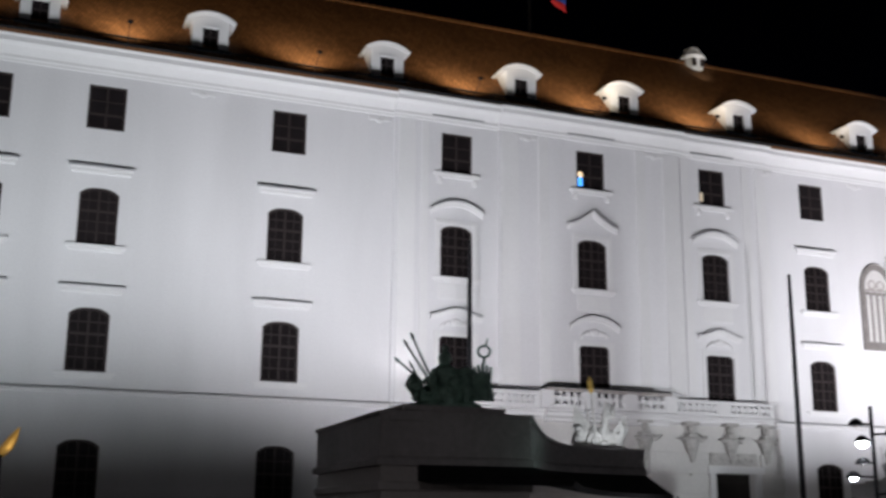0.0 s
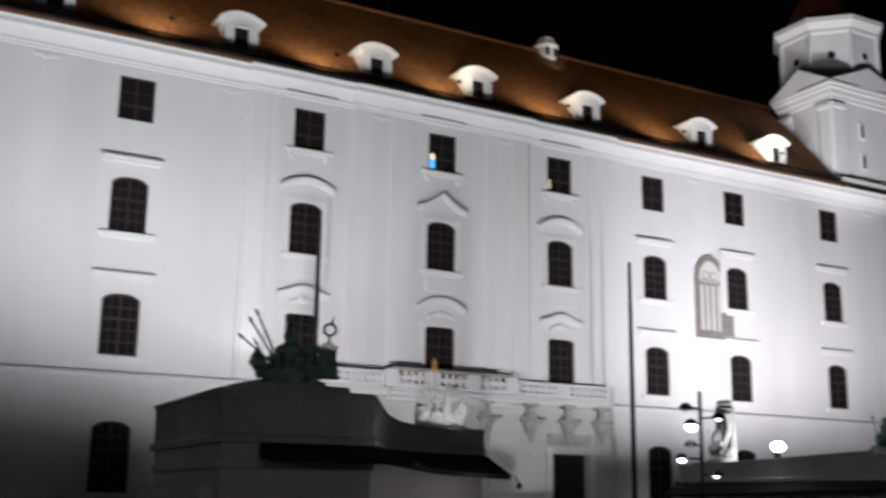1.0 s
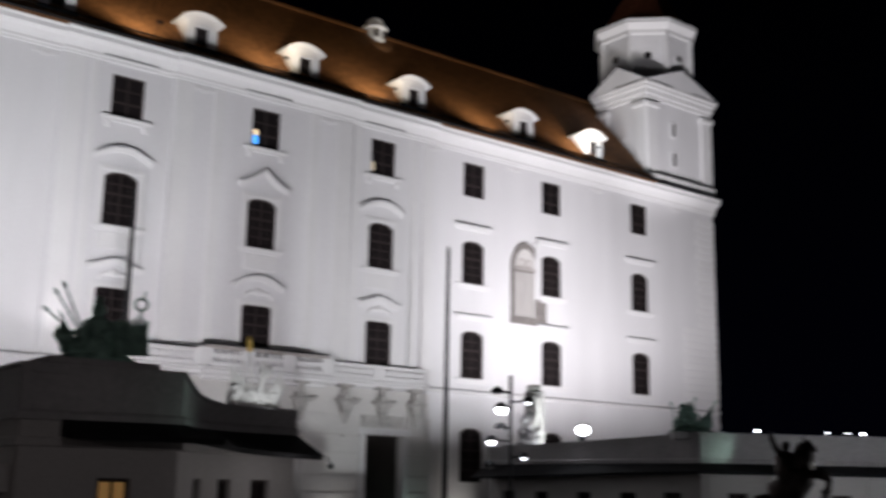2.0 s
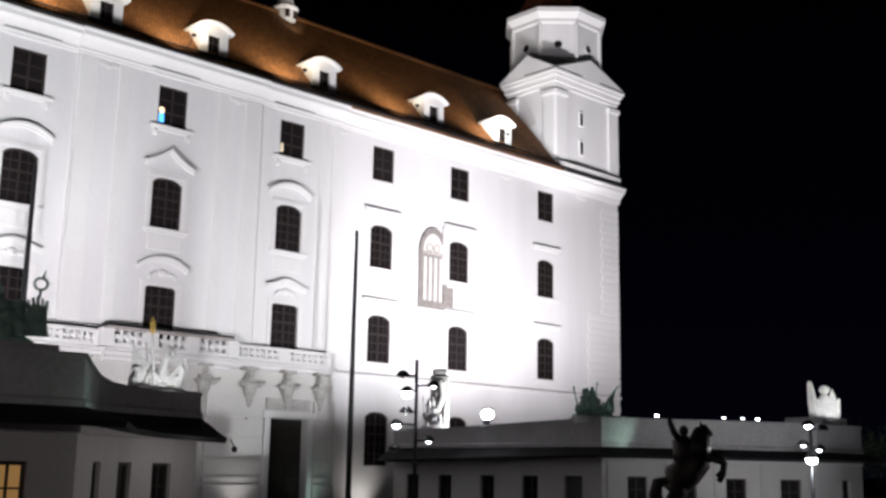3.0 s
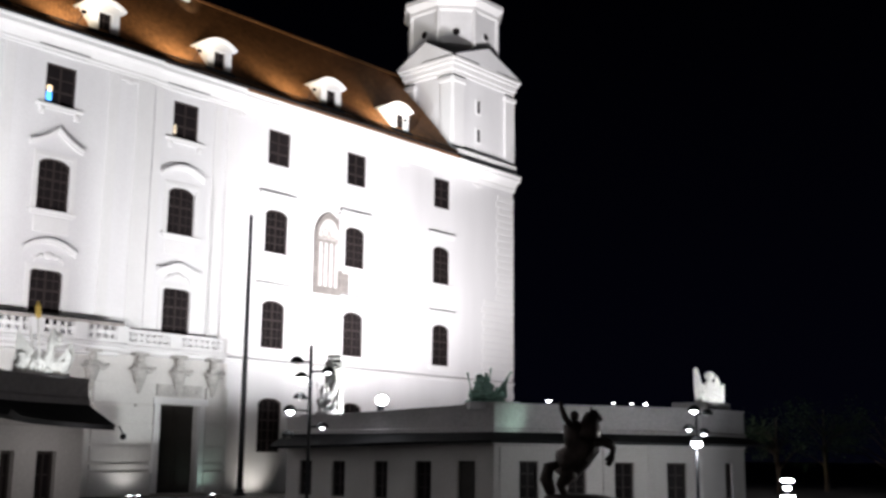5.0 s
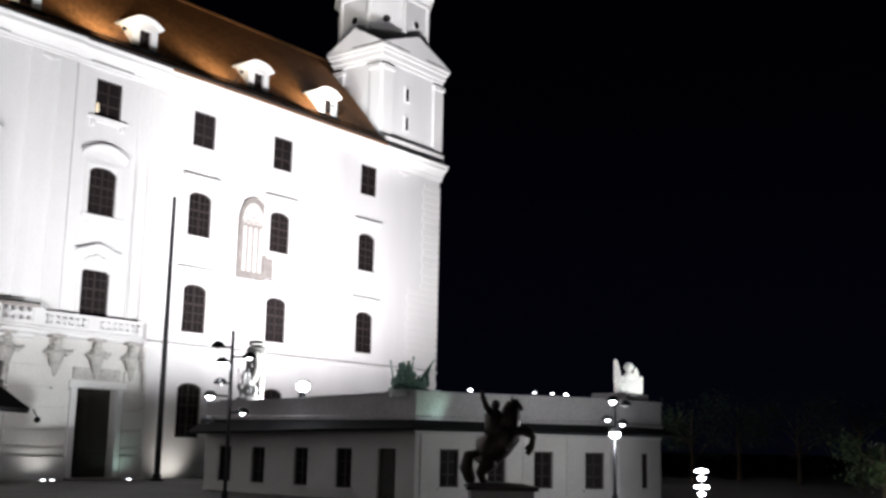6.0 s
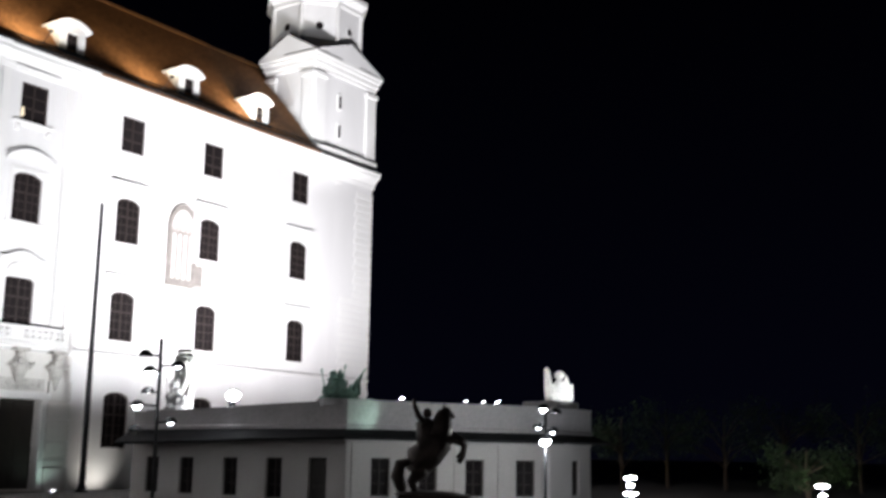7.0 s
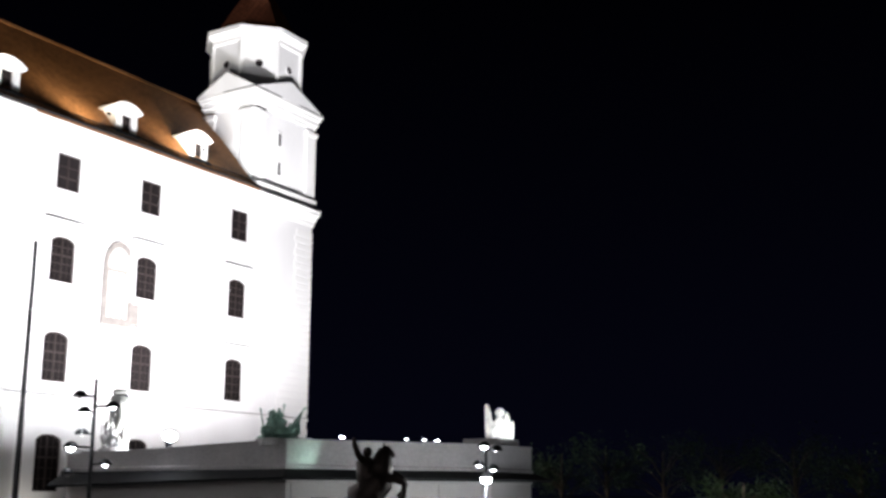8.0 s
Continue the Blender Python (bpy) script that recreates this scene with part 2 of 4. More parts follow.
for k, (xa, xb, y) in enumerate(SECTIONS):
    holes = []
    for c, cx in COLUMNS.items():
        if xa < cx < xb:
            for r, (sill, w, h, rise) in enumerate(ROWS):
                if r == 3 and c in "cde":
                    continue
                holes.append((cx, sill, w, h, rise))
    bm = pierced(bmesh.new(), xa, xb, GZ, 22.6, holes, 0.22)
    for v in bm.verts:
        v.co.y += y
    ends = [(xa, SECTIONS[k - 1][2] if k else 62.0), (xb, SECTIONS[k + 1][2] if k < 4 else 62.0)]
    for ex, oy in ends:
        if oy > y:
            bm.faces.new([bm.verts.new(p) for p in ((ex, y, GZ), (ex, oy, GZ), (ex, oy, 22.6), (ex, y, 22.6))])
    part("wall", bm, PLASTER, castle)
part("rear_wall", slab(-14, 65.2, 62.0, 62.6, GZ, 22.6), PLASTER, castle)
# unseen dark sheet added behind the windows in place of unlit rooms
part("dark_backing", slab(-13.9, 65.0, 50.9, 51.1, GZ, 22.5), WOOD, castle)

# string course and cornice follow the sections
for xa, xb, y in SECTIONS:
    bm = bmesh.new()
    prof = [(0.0, 6.92), (-0.08, 6.95), (-0.14, 7.03), (-0.14, 7.10), (0.0, 7.16)]
    lofted(bm, [[(x, y + d, z) for d, z in prof] for x in (xa, xb)])
    part("string_course", bm, TRIM, castle)
    # grey strip stands in for the shadow line above the course
    part("string_shade_line", slab(xa, xb, y - 0.18, y + 0.02, 7.162, 7.19), FLASH_SHADE, castle)
    bm = bmesh.new()
    prof = [(0, 21.42), (-0.06, 21.45), (-0.06, 21.56), (-0.12, 21.60), (-0.12, 21.74), (-0.20, 21.86), (-0.36, 22.06), (-0.52, 22.16), (-0.60, 22.20), (-0.60, 22.42), (-0.70, 22.50), (-0.70, 22.58), (0, 22.62)]
    over = 0.18 if xb > 65 else 0
    lofted(bm, [[(x, y + d, z) for d, z in prof] for x in (xa - 0.05, xb + over)])
    part("cornice", bm, TRIM, castle)

# window meshes, shared by all windows of a row
BARS = {0: (1, 2), 1: (1, 4), 2: (1, 4), 3: (1, 4)}
frames, panes, sills, bars = {}, {}, {}, {}
for r, (sill, w, h, rise) in enumerate(ROWS):
    bm = bmesh.new()
    outer, inner = arch(w, h, rise), arch(w - 0.2, h - 0.2, rise)
    ring = [[(x, 0.08, z) for x, z in outer], [(x, 0.08, z + 0.1) for x, z in inner], [(x, 0.16, z + 0.1) for x, z in inner], [(x, 0.16, z) for x, z in outer]]
    lofted(bm, ring, caps=False)
    bars[r] = [(mesh_of(slab(-0.045, 0.045, 0.07, 0.15, 0.1, h - 0.1), "mullion", WOOD), (0, 0, 0))]
    thin = mesh_of(slab(-w / 2 + 0.1, w / 2 - 0.1, 0.08, 0.14, -0.022, 0.022), "crossbar", WOOD)
    thick = mesh_of(slab(-w / 2 + 0.1, w / 2 - 0.1, 0.08, 0.14, -0.05, 0.05), "crossbar", WOOD)
    for i in range(1, BARS[r][1] + 1):
        bars[r].append((thick if i == BARS[r][1] - 1 else thin, (0, 0, 0.1 + (h - 0.2) * i / (BARS[r][1] + 1))))
    upright = mesh_of(slab(-0.015, 0.015, 0.09, 0.14, 0.1, h - 0.12 - rise * 0.2), "glazing_bar", WOOD)
    if r:
        bars[r] += [(upright, (s * w / 4, 0, 0)) for s in (-1, 1)]
    frames[r] = mesh_of(bm, "window", WOOD)
    panes[r] = mesh_of(extruded(bmesh.new(), [(x, z + 0.08) for x, z in arch(w - 0.14, h - 0.16, rise)], 0.125, 0.132), "pane", GLASS)
    bm = slab(-w / 2 - 0.42, w / 2 + 0.42, -0.16, 0.02, -0.16, -0.02, 0.02)
    block(bm, -w / 2 - 0.3, w / 2 + 0.3, -0.09, 0.02, -0.3, -0.16, 0.015)
    sills[r] = mesh_of(bm, "sill", TRIM)
bm = slab(-1.36, 1.36, -0.17, 0.02, 0.05, 0.16, 0.03)
block(bm, -1.28, 1.28, -0.10, 0.02, -0.14, 0.05, 0.03)
straight_hood = mesh_of(bm, "hood", TRIM)
# hood strips: metal edge that also draws the shadow line over each hood
hood_strips = {"straight": mesh_of(slab(-1.40, 1.40, -0.21, 0.02, 0.162, 0.20), "flashing", FLASH_SHADE)}
bm = bmesh.new()
for off, d in ((0.0, 0.20), (-0.13, 0.11)):
    line = [(-1.42 + 2.84 * i / 16, 0.50 * (1 - (i / 8 - 1) ** 2) + off) for i in range(17)]
    extruded(bm, line + [(x, z + 0.13) for x, z in line[::-1]], -d, 0.02)
arched_hood = mesh_of(bm, "hood", TRIM)
line = [(x, z + 0.255) for x, z in line]
hood_strips["arched"] = mesh_of(extruded(bmesh.new(), line + [(x, z + 0.035) for x, z in line[::-1]], -0.25, 0.02), "flashing", FLASH_SHADE)
bm = bmesh.new()
for off, d in ((0.0, 0.22), (-0.13, 0.12)):
    line = [(-1.45 + 2.9 * i / 20, 0.85 * max(0, 1 - abs(i / 10 - 1)) ** 1.5 + off) for i in range(21)]
    extruded(bm, line + [(x, z + 0.14) for x, z in line[::-1]], -d, 0.02)
peaked_hood = mesh_of(bm, "hood", TRIM)
line = [(x, z + 0.255) for x, z in line]
hood_strips["peaked"] = mesh_of(extruded(bmesh.new(), line + [(x, z + 0.035) for x, z in line[::-1]], -0.25, 0.02), "flashing", FLASH_SHADE)
bm = bmesh.new()
for off, d in ((0.0, 0.20), (-0.12, 0.11)):
    line = [(-1.35 + 2.7 * i / 24, 0.18 + 0.18 * math.cos(math.pi * (i / 12 - 1)) + off) for i in range(25)]
    extruded(bm, line + [(x, z + 0.12) for x, z in line[::-1]], -d, 0.02)
wavy_hood = mesh_of(bm, "hood", TRIM)
line = [(x, z + 0.255) for x, z in line]
hood_strips["wavy"] = mesh_of(extruded(bmesh.new(), line + [(x, z + 0.035) for x, z in line[::-1]], -0.25, 0.02), "flashing", FLASH_SHADE)
bm = bmesh.new()
ball(bm, (0, 0, 0), 0.30, 0.10, 0.20, 10)
for s in (-1, 1):
    ball(bm, (s * 0.42, 0, -0.05), 0.22, 0.08, 0.12, 8)
    tube(bm, [(s * 0.5, 0, -0.05), (s * 0.75, -0.03, -0.2), (s * 0.8, 0, -0.4)], [0.07, 0.06, 0.02], 6)
crest = mesh_of(bm, "crest", TRIM, True)
bm = slab(-0.13, 0.13, -0.12, 0.02, -0.3, 0.0, 0.02)
ball(bm, (0, -0.12, -0.12), 0.10, 0.05, 0.10, 8)
bracket = mesh_of(bm, "bracket", TRIM)
bm = bmesh.new()
for s in (-1, 1):
    block(bm, s * 1.02 - 0.13, s * 1.02 + 0.13, -0.06, 0.02, 0, 2.62, 0.01)
block(bm, -1.15, 1.15, -0.06, 0.02, 2.62, 2.86, 0.01)
surround = mesh_of(bm, "surround", TRIM)
bm = slab(-0.95, 0.95, -0.05, 0.02, -1.15, -0.36, 0.015)
apron = mesh_of(bm, "apron", TRIM)

for c, cx in COLUMNS.items():
    y = plane_of(cx)
    for r, (sill, w, h, rise) in enumerate(ROWS):
        if r == 3 and c in "cde":
            continue
        win = part("window", frames[r], WOOD, castle, place=(cx, y, sill))
        part("pane", panes[r], GLASS, win)
        for me, at in bars[r]:
            part(me.name.split(".")[0], me, WOOD, win, place=at)
        fancy = c in "cde"
        if r in (1, 2) or fancy:
            part("sill", sills[r], TRIM, win)
        if r == 0 and fancy:
            part("hood", straight_hood, TRIM, win, place=(0, 0, h + 0.62))
            part("flashing", hood_strips["straight"], EAVE, win, place=(0, 0, h + 0.62))
            for s in (-1, 1):
                part("bracket", bracket, TRIM, win, place=(s * 0.95, 0, -0.3))
        elif r in (1, 2) and not fancy:
            part("hood", straight_hood, TRIM, win, place=(0, 0, h + 0.78))
            part("flashing", hood_strips["straight"], EAVE, win, place=(0, 0, h + 0.78))
        elif r == 1:
            part("hood", peaked_hood if c == "d" else arched_hood, TRIM, win, place=(0, 0, h + 0.62))
            part("flashing", hood_strips["peaked" if c == "d" else "arched"], EAVE, win, place=(0, 0, h + 0.62))
            part("surround", surround, TRIM, win)
            part("apron", apron, TRIM, win)
        elif r == 2:
            part("hood", arched_hood if c == "d" else wavy_hood, TRIM, win, place=(0, 0, h + 0.75))
            part("flashing", hood_strips["arched" if c == "d" else "wavy"], EAVE, win, place=(0, 0, h + 0.75))
            part("crest", crest, TRIM, win, place=(0, -0.04, h + 0.55))
            part("surround", surround, TRIM, win)
# flat pilaster strips of the middle part
for xa, xb, z0 in ((17.0, 17.9, 7.2), (18.2, 18.6, 7.2), (22.5, 23.5, 7.2), (24.6, 25.2, 7.2), (30.4, 31.0, 7.2), (32.1, 33.1, 7.2), (33.3, 33.8, 7.2), (37.3, 37.8, 7.2), (38.2, 38.95, 7.2)):
    y = plane_of((xa + xb) / 2)
    bm = slab(xa, xb, y - 0.055, y + 0.02, z0, 21.42, 0.02)
    block(bm, xa - 0.04, xb + 0.04, y - 0.09, y + 0.02, z0, z0 + 0.4, 0.02)
    part("pilaster", bm, TRIM, castle)
# small plaster ornaments under the cornice
bm = slab(-0.55, 0.55, -0.05, 0.02, 0, 0.22, 0.02)
ball(bm, (0, -0.04, 0), 0.22, 0.06, 0.14, 8)
orn = mesh_of(bm, "frieze_ornament", TRIM)
for x in (7.3, 16.0, 24.0, 31.6, 38.9, 45.5, 53.0, 61.0):
    part("frieze_ornament", orn, TRIM, castle, place=(x, plane_of(x), 21.12))
# corner blocks
for i in range(30):
    z = 6.0 + i * 0.50
    if 6.85 < z + 0.4 and z < 7.2:
        continue
    wide = (3.5 if i % 2 else 3.7) if i < 14 else (1.9 if i % 2 else 2.1)
    part("quoin", slab(65.22 - wide, 65.26, 49.965, 50.02, z, z + 0.41, 0.02), TRIM, castle)

# gothic tracery niche beside a window
niche = part("tracery_niche", slab(45.40, 47.30, 49.94, 50.01, 11.6, 15.0), TRACERY, castle, "sandstone gothic tracery set in the plaster")


def pointed(hw, z0, z1, cx, steps=8):
    right = [(cx + hw * math.cos(a), z1 + 1.35 * hw * math.sin(a) ** 1.0) for a in [math.pi / 2 * i / steps for i in range(steps + 1)]]
    left = [(2 * cx - x, z) for x, z in right[::-1]][1:]
    return [(cx - hw, z0), (cx + hw, z0)] + right + left


bm = bmesh.new()
a, b = pointed(1.18, 11.5, 15.0, 46.42), pointed(0.90, 11.92, 15.0, 46.42)
lofted(bm, [[(x, 49.99, z) for x, z in a], [(x, 49.84, z) for x, z in a], [(x, 49.86, z) for x, z in b], [(x, 49.93, z) for x, z in b]], caps=False)
part("frame", bm, TRACERY, niche)
part("tympanum", extruded(bmesh.new(), pointed(0.90, 14.9, 15.0, 46.42), 49.93, 50.0), RUST, niche)
for k in range(4):
    x = 45.76 + 0.44 * k
    part("blind_light", slab(x - 0.115, x + 0.115, 49.88, 49.95, 11.98, 14.72, 0.02), RUST, niche)
    bm = bmesh.new()
    tube(bm, [(x + 0.17 * math.cos(t), 49.90, 14.74 + 0.24 * math.sin(t)) for t in [math.pi * i / 8 for i in range(9)]], 0.035, 6)
    part("tracery_arch", bm, STONE, niche)
for x in (46.10, 46.72):
    bm = tube(bmesh.new(), [(x + 0.24 * math.cos(t), 49.90, 15.32 + 0.24 * math.sin(t)) for t in [math.pi * i / 8 for i in range(17)]], 0.045, 6)
    part("tracery_ring", bm, STONE, niche)
part("tracery_rail", slab(45.55, 47.25, 49.88, 49.95, 14.98, 15.06, 0.01), STONE, niche)
part("stone_patch", slab(47.3, 48.25, 49.93, 50.01, 11.75, 13.02, 0.02), TRACERY, castle)
part("window_surround", slab(47.2, 47.72, 49.80, 50.01, 13.15, 16.75, 0.02), PLASTER, castle)

# ---------- ground floor of the middle part: stone courses, portal, balcony ----------
portal = thing("portal", "pale rusticated stone portal block with a tall dark door", "portal", group="")
PX0, PX1, PY = 17.4, 38.5, 49.25
DX0, DX1, DZ = 34.2, 36.66, 4.30
bm = bmesh.new()
pierced(bm, PX0, PX1, GZ, 6.7, [((DX0 + DX1) / 2, GZ + 0.12, DX1 - DX0, DZ - GZ - 0.12, 0)], 0.5)
for v in bm.verts:
    v.co.y += PY
for x in (PX0, PX1):
    bm.faces.new([bm.verts.new(p) for p in ((x, PY, GZ), (x, 50.0, GZ), (x, 50.0, 6.7), (x, PY, 6.7))])
part("body", bm, RUST, portal)
for za, zb in ((GZ, 0.87), (0.99, 1.27), (1.39, 2.14), (2.26, 3.24), (3.36, 4.14), (4.26, 5.3)):
    edges = [(PX0 + 0.02, 21.6), (21.7, 26.0), (26.1, 30.2), (30.3, DX0 - 0.42), (DX1 + 0.42, PX1 - 0.02)]
    for xa, xb in edges:
        part("stone_course", slab(xa, xb, PY - (0.26 if zb < 1.1 else 0.20), PY + 0.02, za, zb, 0.025), RUST, portal)
bm = bmesh.new()
for xa, xb in ((DX0 - 0.36, DX0), (DX1, DX1 + 0.36)):
    block(bm, xa, xb, PY - 0.24, PY + 0.02, GZ, DZ, 0.02)
block(bm, DX0 - 0.5, DX1 + 0.5, PY - 0.3, PY + 0.02, DZ, DZ + 0.36, 0.03)
part("door_surround", bm, TRIM, portal)
bm = slab(DX0 - 0.2, DX1 + 0.2, PY - 0.12, PY + 0.02, DZ + 0.45, DZ + 1.05, 0.03)
for k in range(7):
    ball(bm, (DX0 + 0.1 + k * 0.38, PY - 0.12, DZ + 0.72 + 0.08 * (k % 2)), 0.2, 0.08, 0.16, 8)
part("carved_panel", bm, HERM, portal)
for s in (0, 1):
    xa = DX0 + s * (DX1 - DX0) / 2
    xb = xa + (DX1 - DX0) / 2
    leaf = part("door_leaf", slab(xa + 0.01, xb - 0.01, PY + 0.36, PY + 0.44, GZ + 0.12, DZ - 0.01, 0.008), DOOR, portal, "dark oak door leaf")
    for za, zb in ((0.1, 1.0), (1.2, 2.5), (2.7, 3.9)):
        part("panel", slab(xa + 0.18, xb - 0.18, PY + 0.32, PY + 0.37, za, zb, 0.02), DOOR, leaf)
part("threshold", slab(DX0 - 0.4, DX1 + 0.4, PY - 0.5, PY + 0.5, GZ, GZ + 0.12, 0.02), STONE, portal)

# carved consoles under the balcony, plain shapes
for k, (x, lean) in enumerate(((30.05, 0.1), (32.8, 0.1), (35.2, 0.0), (37.4, -0.1))):
    bm = bmesh.new()
    turned(bm, [(0.05, 0.0), (0.12, 0.12), (0.20, 0.5), (0.34, 0.95), (0.42, 1.15), (0.38, 1.25), (0.24, 1.3)], 10)
    block(bm, -0.26, 0.26, -0.22, 0.26, 1.28, 1.5, 0.04)
    ball(bm, (0, -0.08, 1.72), 0.2, 0.2, 0.24, 10)
    block(bm, -0.42, 0.42, -0.26, 0.3, 1.92, 2.05, 0.03)
    tube(bm, [(0.28, -0.05, 1.3), (0.55, -0.1, 1.15), (0.8 + lean, -0.06, 1.35)], [0.10, 0.13, 0.07], 7)
    tube(bm, [(-0.28, -0.05, 1.3), (-0.45, -0.1, 1.12), (-0.6, -0.05, 1.25)], [0.09, 0.11, 0.05], 7)
    if k < 2:
        block(bm, -0.05, 0.05, 0.06, 0.25, -1.2, 0.05, 0.015)
    ob = part("carved_console", bm, HERM, None, smooth=True, place=(x, PY - 0.22, 4.78))
    tagged(ob, "weathered carved stone console figure under the balcony", "console", "balcony consoles")

balcony = thing("balcony", "pale stone balcony with open balustrade over the portal", "balcony")
FRONTS = [(18.2, 24.5, 49.15, 8.0), (24.5, 31.5, 48.8, 8.2), (31.5, 38.3, 49.15, 8.0)]
for xa, xb, y, top in FRONTS:
    bm = bmesh.new()
    prof = [(0.0, 6.55), (-0.1, 6.6), (-0.1, 6.72), (-0.28, 6.85), (-0.28, 6.98), (-0.42, 7.06), (-0.42, 7.16), (0.0, 7.2)]
    lofted(bm, [[(x, y + 0.3 + d, z) for d, z in prof] + [(x, 49.9, 7.2), (x, 49.9, 6.55)] for x in (xa, xb)])
    part("slab", bm, TRIM, balcony)
    n = 2 if xb > 31.5 or xa < 20 else 3
    step = (xb - xa) / n
    bm = slab(xa - 0.05, xb + 0.05, y - 0.12, y + 0.14, top - 0.18, top, 0.03)
    part("handrail", bm, STONE if n == 3 else TRIM, balcony)
    part("base_rail", slab(xa, xb, y - 0.08, y + 0.12, 7.2, 7.40, 0.015), TRIM, balcony)
    for i in range(n + 1):
        part("pier", slab(xa + i * step - 0.34, xa + i * step + 0.34, y - 0.13, y + 0.16, 7.2, top - 0.14, 0.02), TRIM, balcony)
    bal = bmesh.new()
    turned(bal, [(0.13, 0), (0.13, 0.05), (0.09, 0.09), (0.135, 0.24), (0.10, 0.42), (0.12, top - 7.48)], 8)
    bal = mesh_of(bal, "baluster", TRIM, True)
    for i in range(n):
        a = xa + i * step + 0.36
        part("middle_rail", slab(a - 0.14, a + step - 0.58, y - 0.07, y + 0.11, (7.34 + top - 0.14) / 2 - 0.09, (7.34 + top - 0.14) / 2 + 0.09, 0.01), TRIM, balcony)
        m = int((step - 0.72) / 0.34)
        for j in range(m + 1):
            part("baluster", bal, TRIM, balcony, place=(a + j * (step - 0.72) / m, y + 0.02, 7.34))
bm = bmesh.new()
tube(bm, [(21.2, 49.1, 8.08), (24.2, 49.1, 8.08), (24.5, 48.75, 8.26), (31.5, 48.75, 8.26)], 0.045, 6)
part("dark_rail", bm, IRON, balcony, "thin dark metal rail on the coping")

# ---------- main roof, dormers, chimney ----------
RY, RZ, EY, EZ = 55.9, 30.15, 49.18, 22.63
slope = math.atan2(RZ - EZ, RY - EY)
length = math.hypot(RZ - EZ, RY - EY)
bm = bmesh.new()
block(bm, -14.6, 58.15, 0, length, -0.18, 0.0)
block(bm, 58.15, 65.1, 1.4, length, -0.18, 0.0)
part("roof", bm, ROOF, castle, "brown clay tile roof slope", place=Matrix.Translation((0, EY, EZ)) @ Matrix.Rotation(slope, 4, "X"))
bm = bmesh.new()
block(bm, -14.6, 65.1, 0, 9.5, -0.18, 0.0)
part("rear_roof", bm, ROOF, castle, place=Matrix.Translation((0, RY + 0.1, RZ)) @ Matrix.Rotation(-slope, 4, "X"))
bm = bmesh.new()
for i in range(190):
    x = -14.5 + i * 0.42
    tube(bm, [(x, RY, RZ + 0.02), (x + 0.44, RY, RZ + 0.06)], [0.11, 0.13], 7)
part("ridge_tiles", bm, ROOF, castle)
bm = bmesh.new()
tube(bm, [(-14.6, EY - 0.08, EZ + 0.06), (58.0, EY - 0.08, EZ + 0.06)], 0.07, 8)
part("gutter", bm, EAVE, castle)
part("cornice_flashing", slab(58.1, 65.3, 49.28, 49.98, 22.622, 22.66), EAVE, castle)
bm = bmesh.new()
tube(bm, [(-14.6, EY + 0.45, EZ + 0.45 * math.tan(slope) + 0.14), (58.0, EY + 0.45, EZ + 0.45 * math.tan(slope) + 0.14)], 0.035, 6)
for i in range(49):
    x = -14 + i * 1.5
    block(bm, x - 0.015, x + 0.015, EY + 0.43, EY + 0.47, EZ + 0.42, EZ + 0.66)
part("snow_guard", bm, IRON, castle, "dark metal snow guard along the eaves")


# dormers: front with a deep-set sash, two cheeks running back into the slope, arched hood with a soffit
HW = 0.86
front = [(-HW, 0.0), (-0.38, 0.0), (-0.38, 1.16), (0.38, 1.16), (0.38, 0.0), (HW, 0.0)]
cap = [(HW - 2 * HW * i / 12, 1.50 + 0.24 * (1 - (i / 6 - 1) ** 2)) for i in range(13)]
face = extruded(bmesh.new(), front + cap, 0.0, 0.22)
for s in (-1, 1):
    block(face, s * 0.45 - 0.07, s * 0.45 + 0.07, -0.035, 0.02, 0.0, 1.16, 0.01)
block(face, -0.52, 0.52, -0.035, 0.02, 1.16, 1.27, 0.01)
face = mesh_of(face, "dormer", TRIM)
cheek = bmesh.new()
lofted(cheek, [[(x, y, z) for y, z in ((0.2, -0.05), (0.2, 1.52), (1.50, 1.52))] for x in (-0.05, 0.05)])
cheek = mesh_of(cheek, "cheek", TRIM)
hood = bmesh.new()
line = [(-1.17 + 2.34 * i / 16, 1.44 + 0.40 * (1 - abs(i / 8 - 1) ** 2.2)) for i in range(17)]
extruded(hood, line + [(x, z + 0.09) for x, z in line[::-1]], -0.16, 1.75)
line = [(x * 0.94, z - 0.08) for x, z in line]
extruded(hood, line + [(x, z + 0.10) for x, z in line[::-1]], -0.08, 1.6)
hood = mesh_of(hood, "hood", TRIM)
pane = mesh_of(slab(-0.37, 0.37, 0.17, 0.19, 0.02, 1.14), "pane", GLASS)
shutter = bmesh.new()
block(shutter, -0.38, -0.31, 0.12, 0.18, 0.0, 1.15)
block(shutter, 0.31, 0.38, 0.12, 0.18, 0.0, 1.15)
block(shutter, -0.03, 0.03, 0.13, 0.18, 0.0, 1.15)
block(shutter, -0.38, 0.38, 0.13, 0.18, 0.7, 0.75)
shutter = mesh_of(shutter, "sash", WOOD)
# dark slab along the foot of the dormer front
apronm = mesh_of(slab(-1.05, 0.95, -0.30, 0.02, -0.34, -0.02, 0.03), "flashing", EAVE)
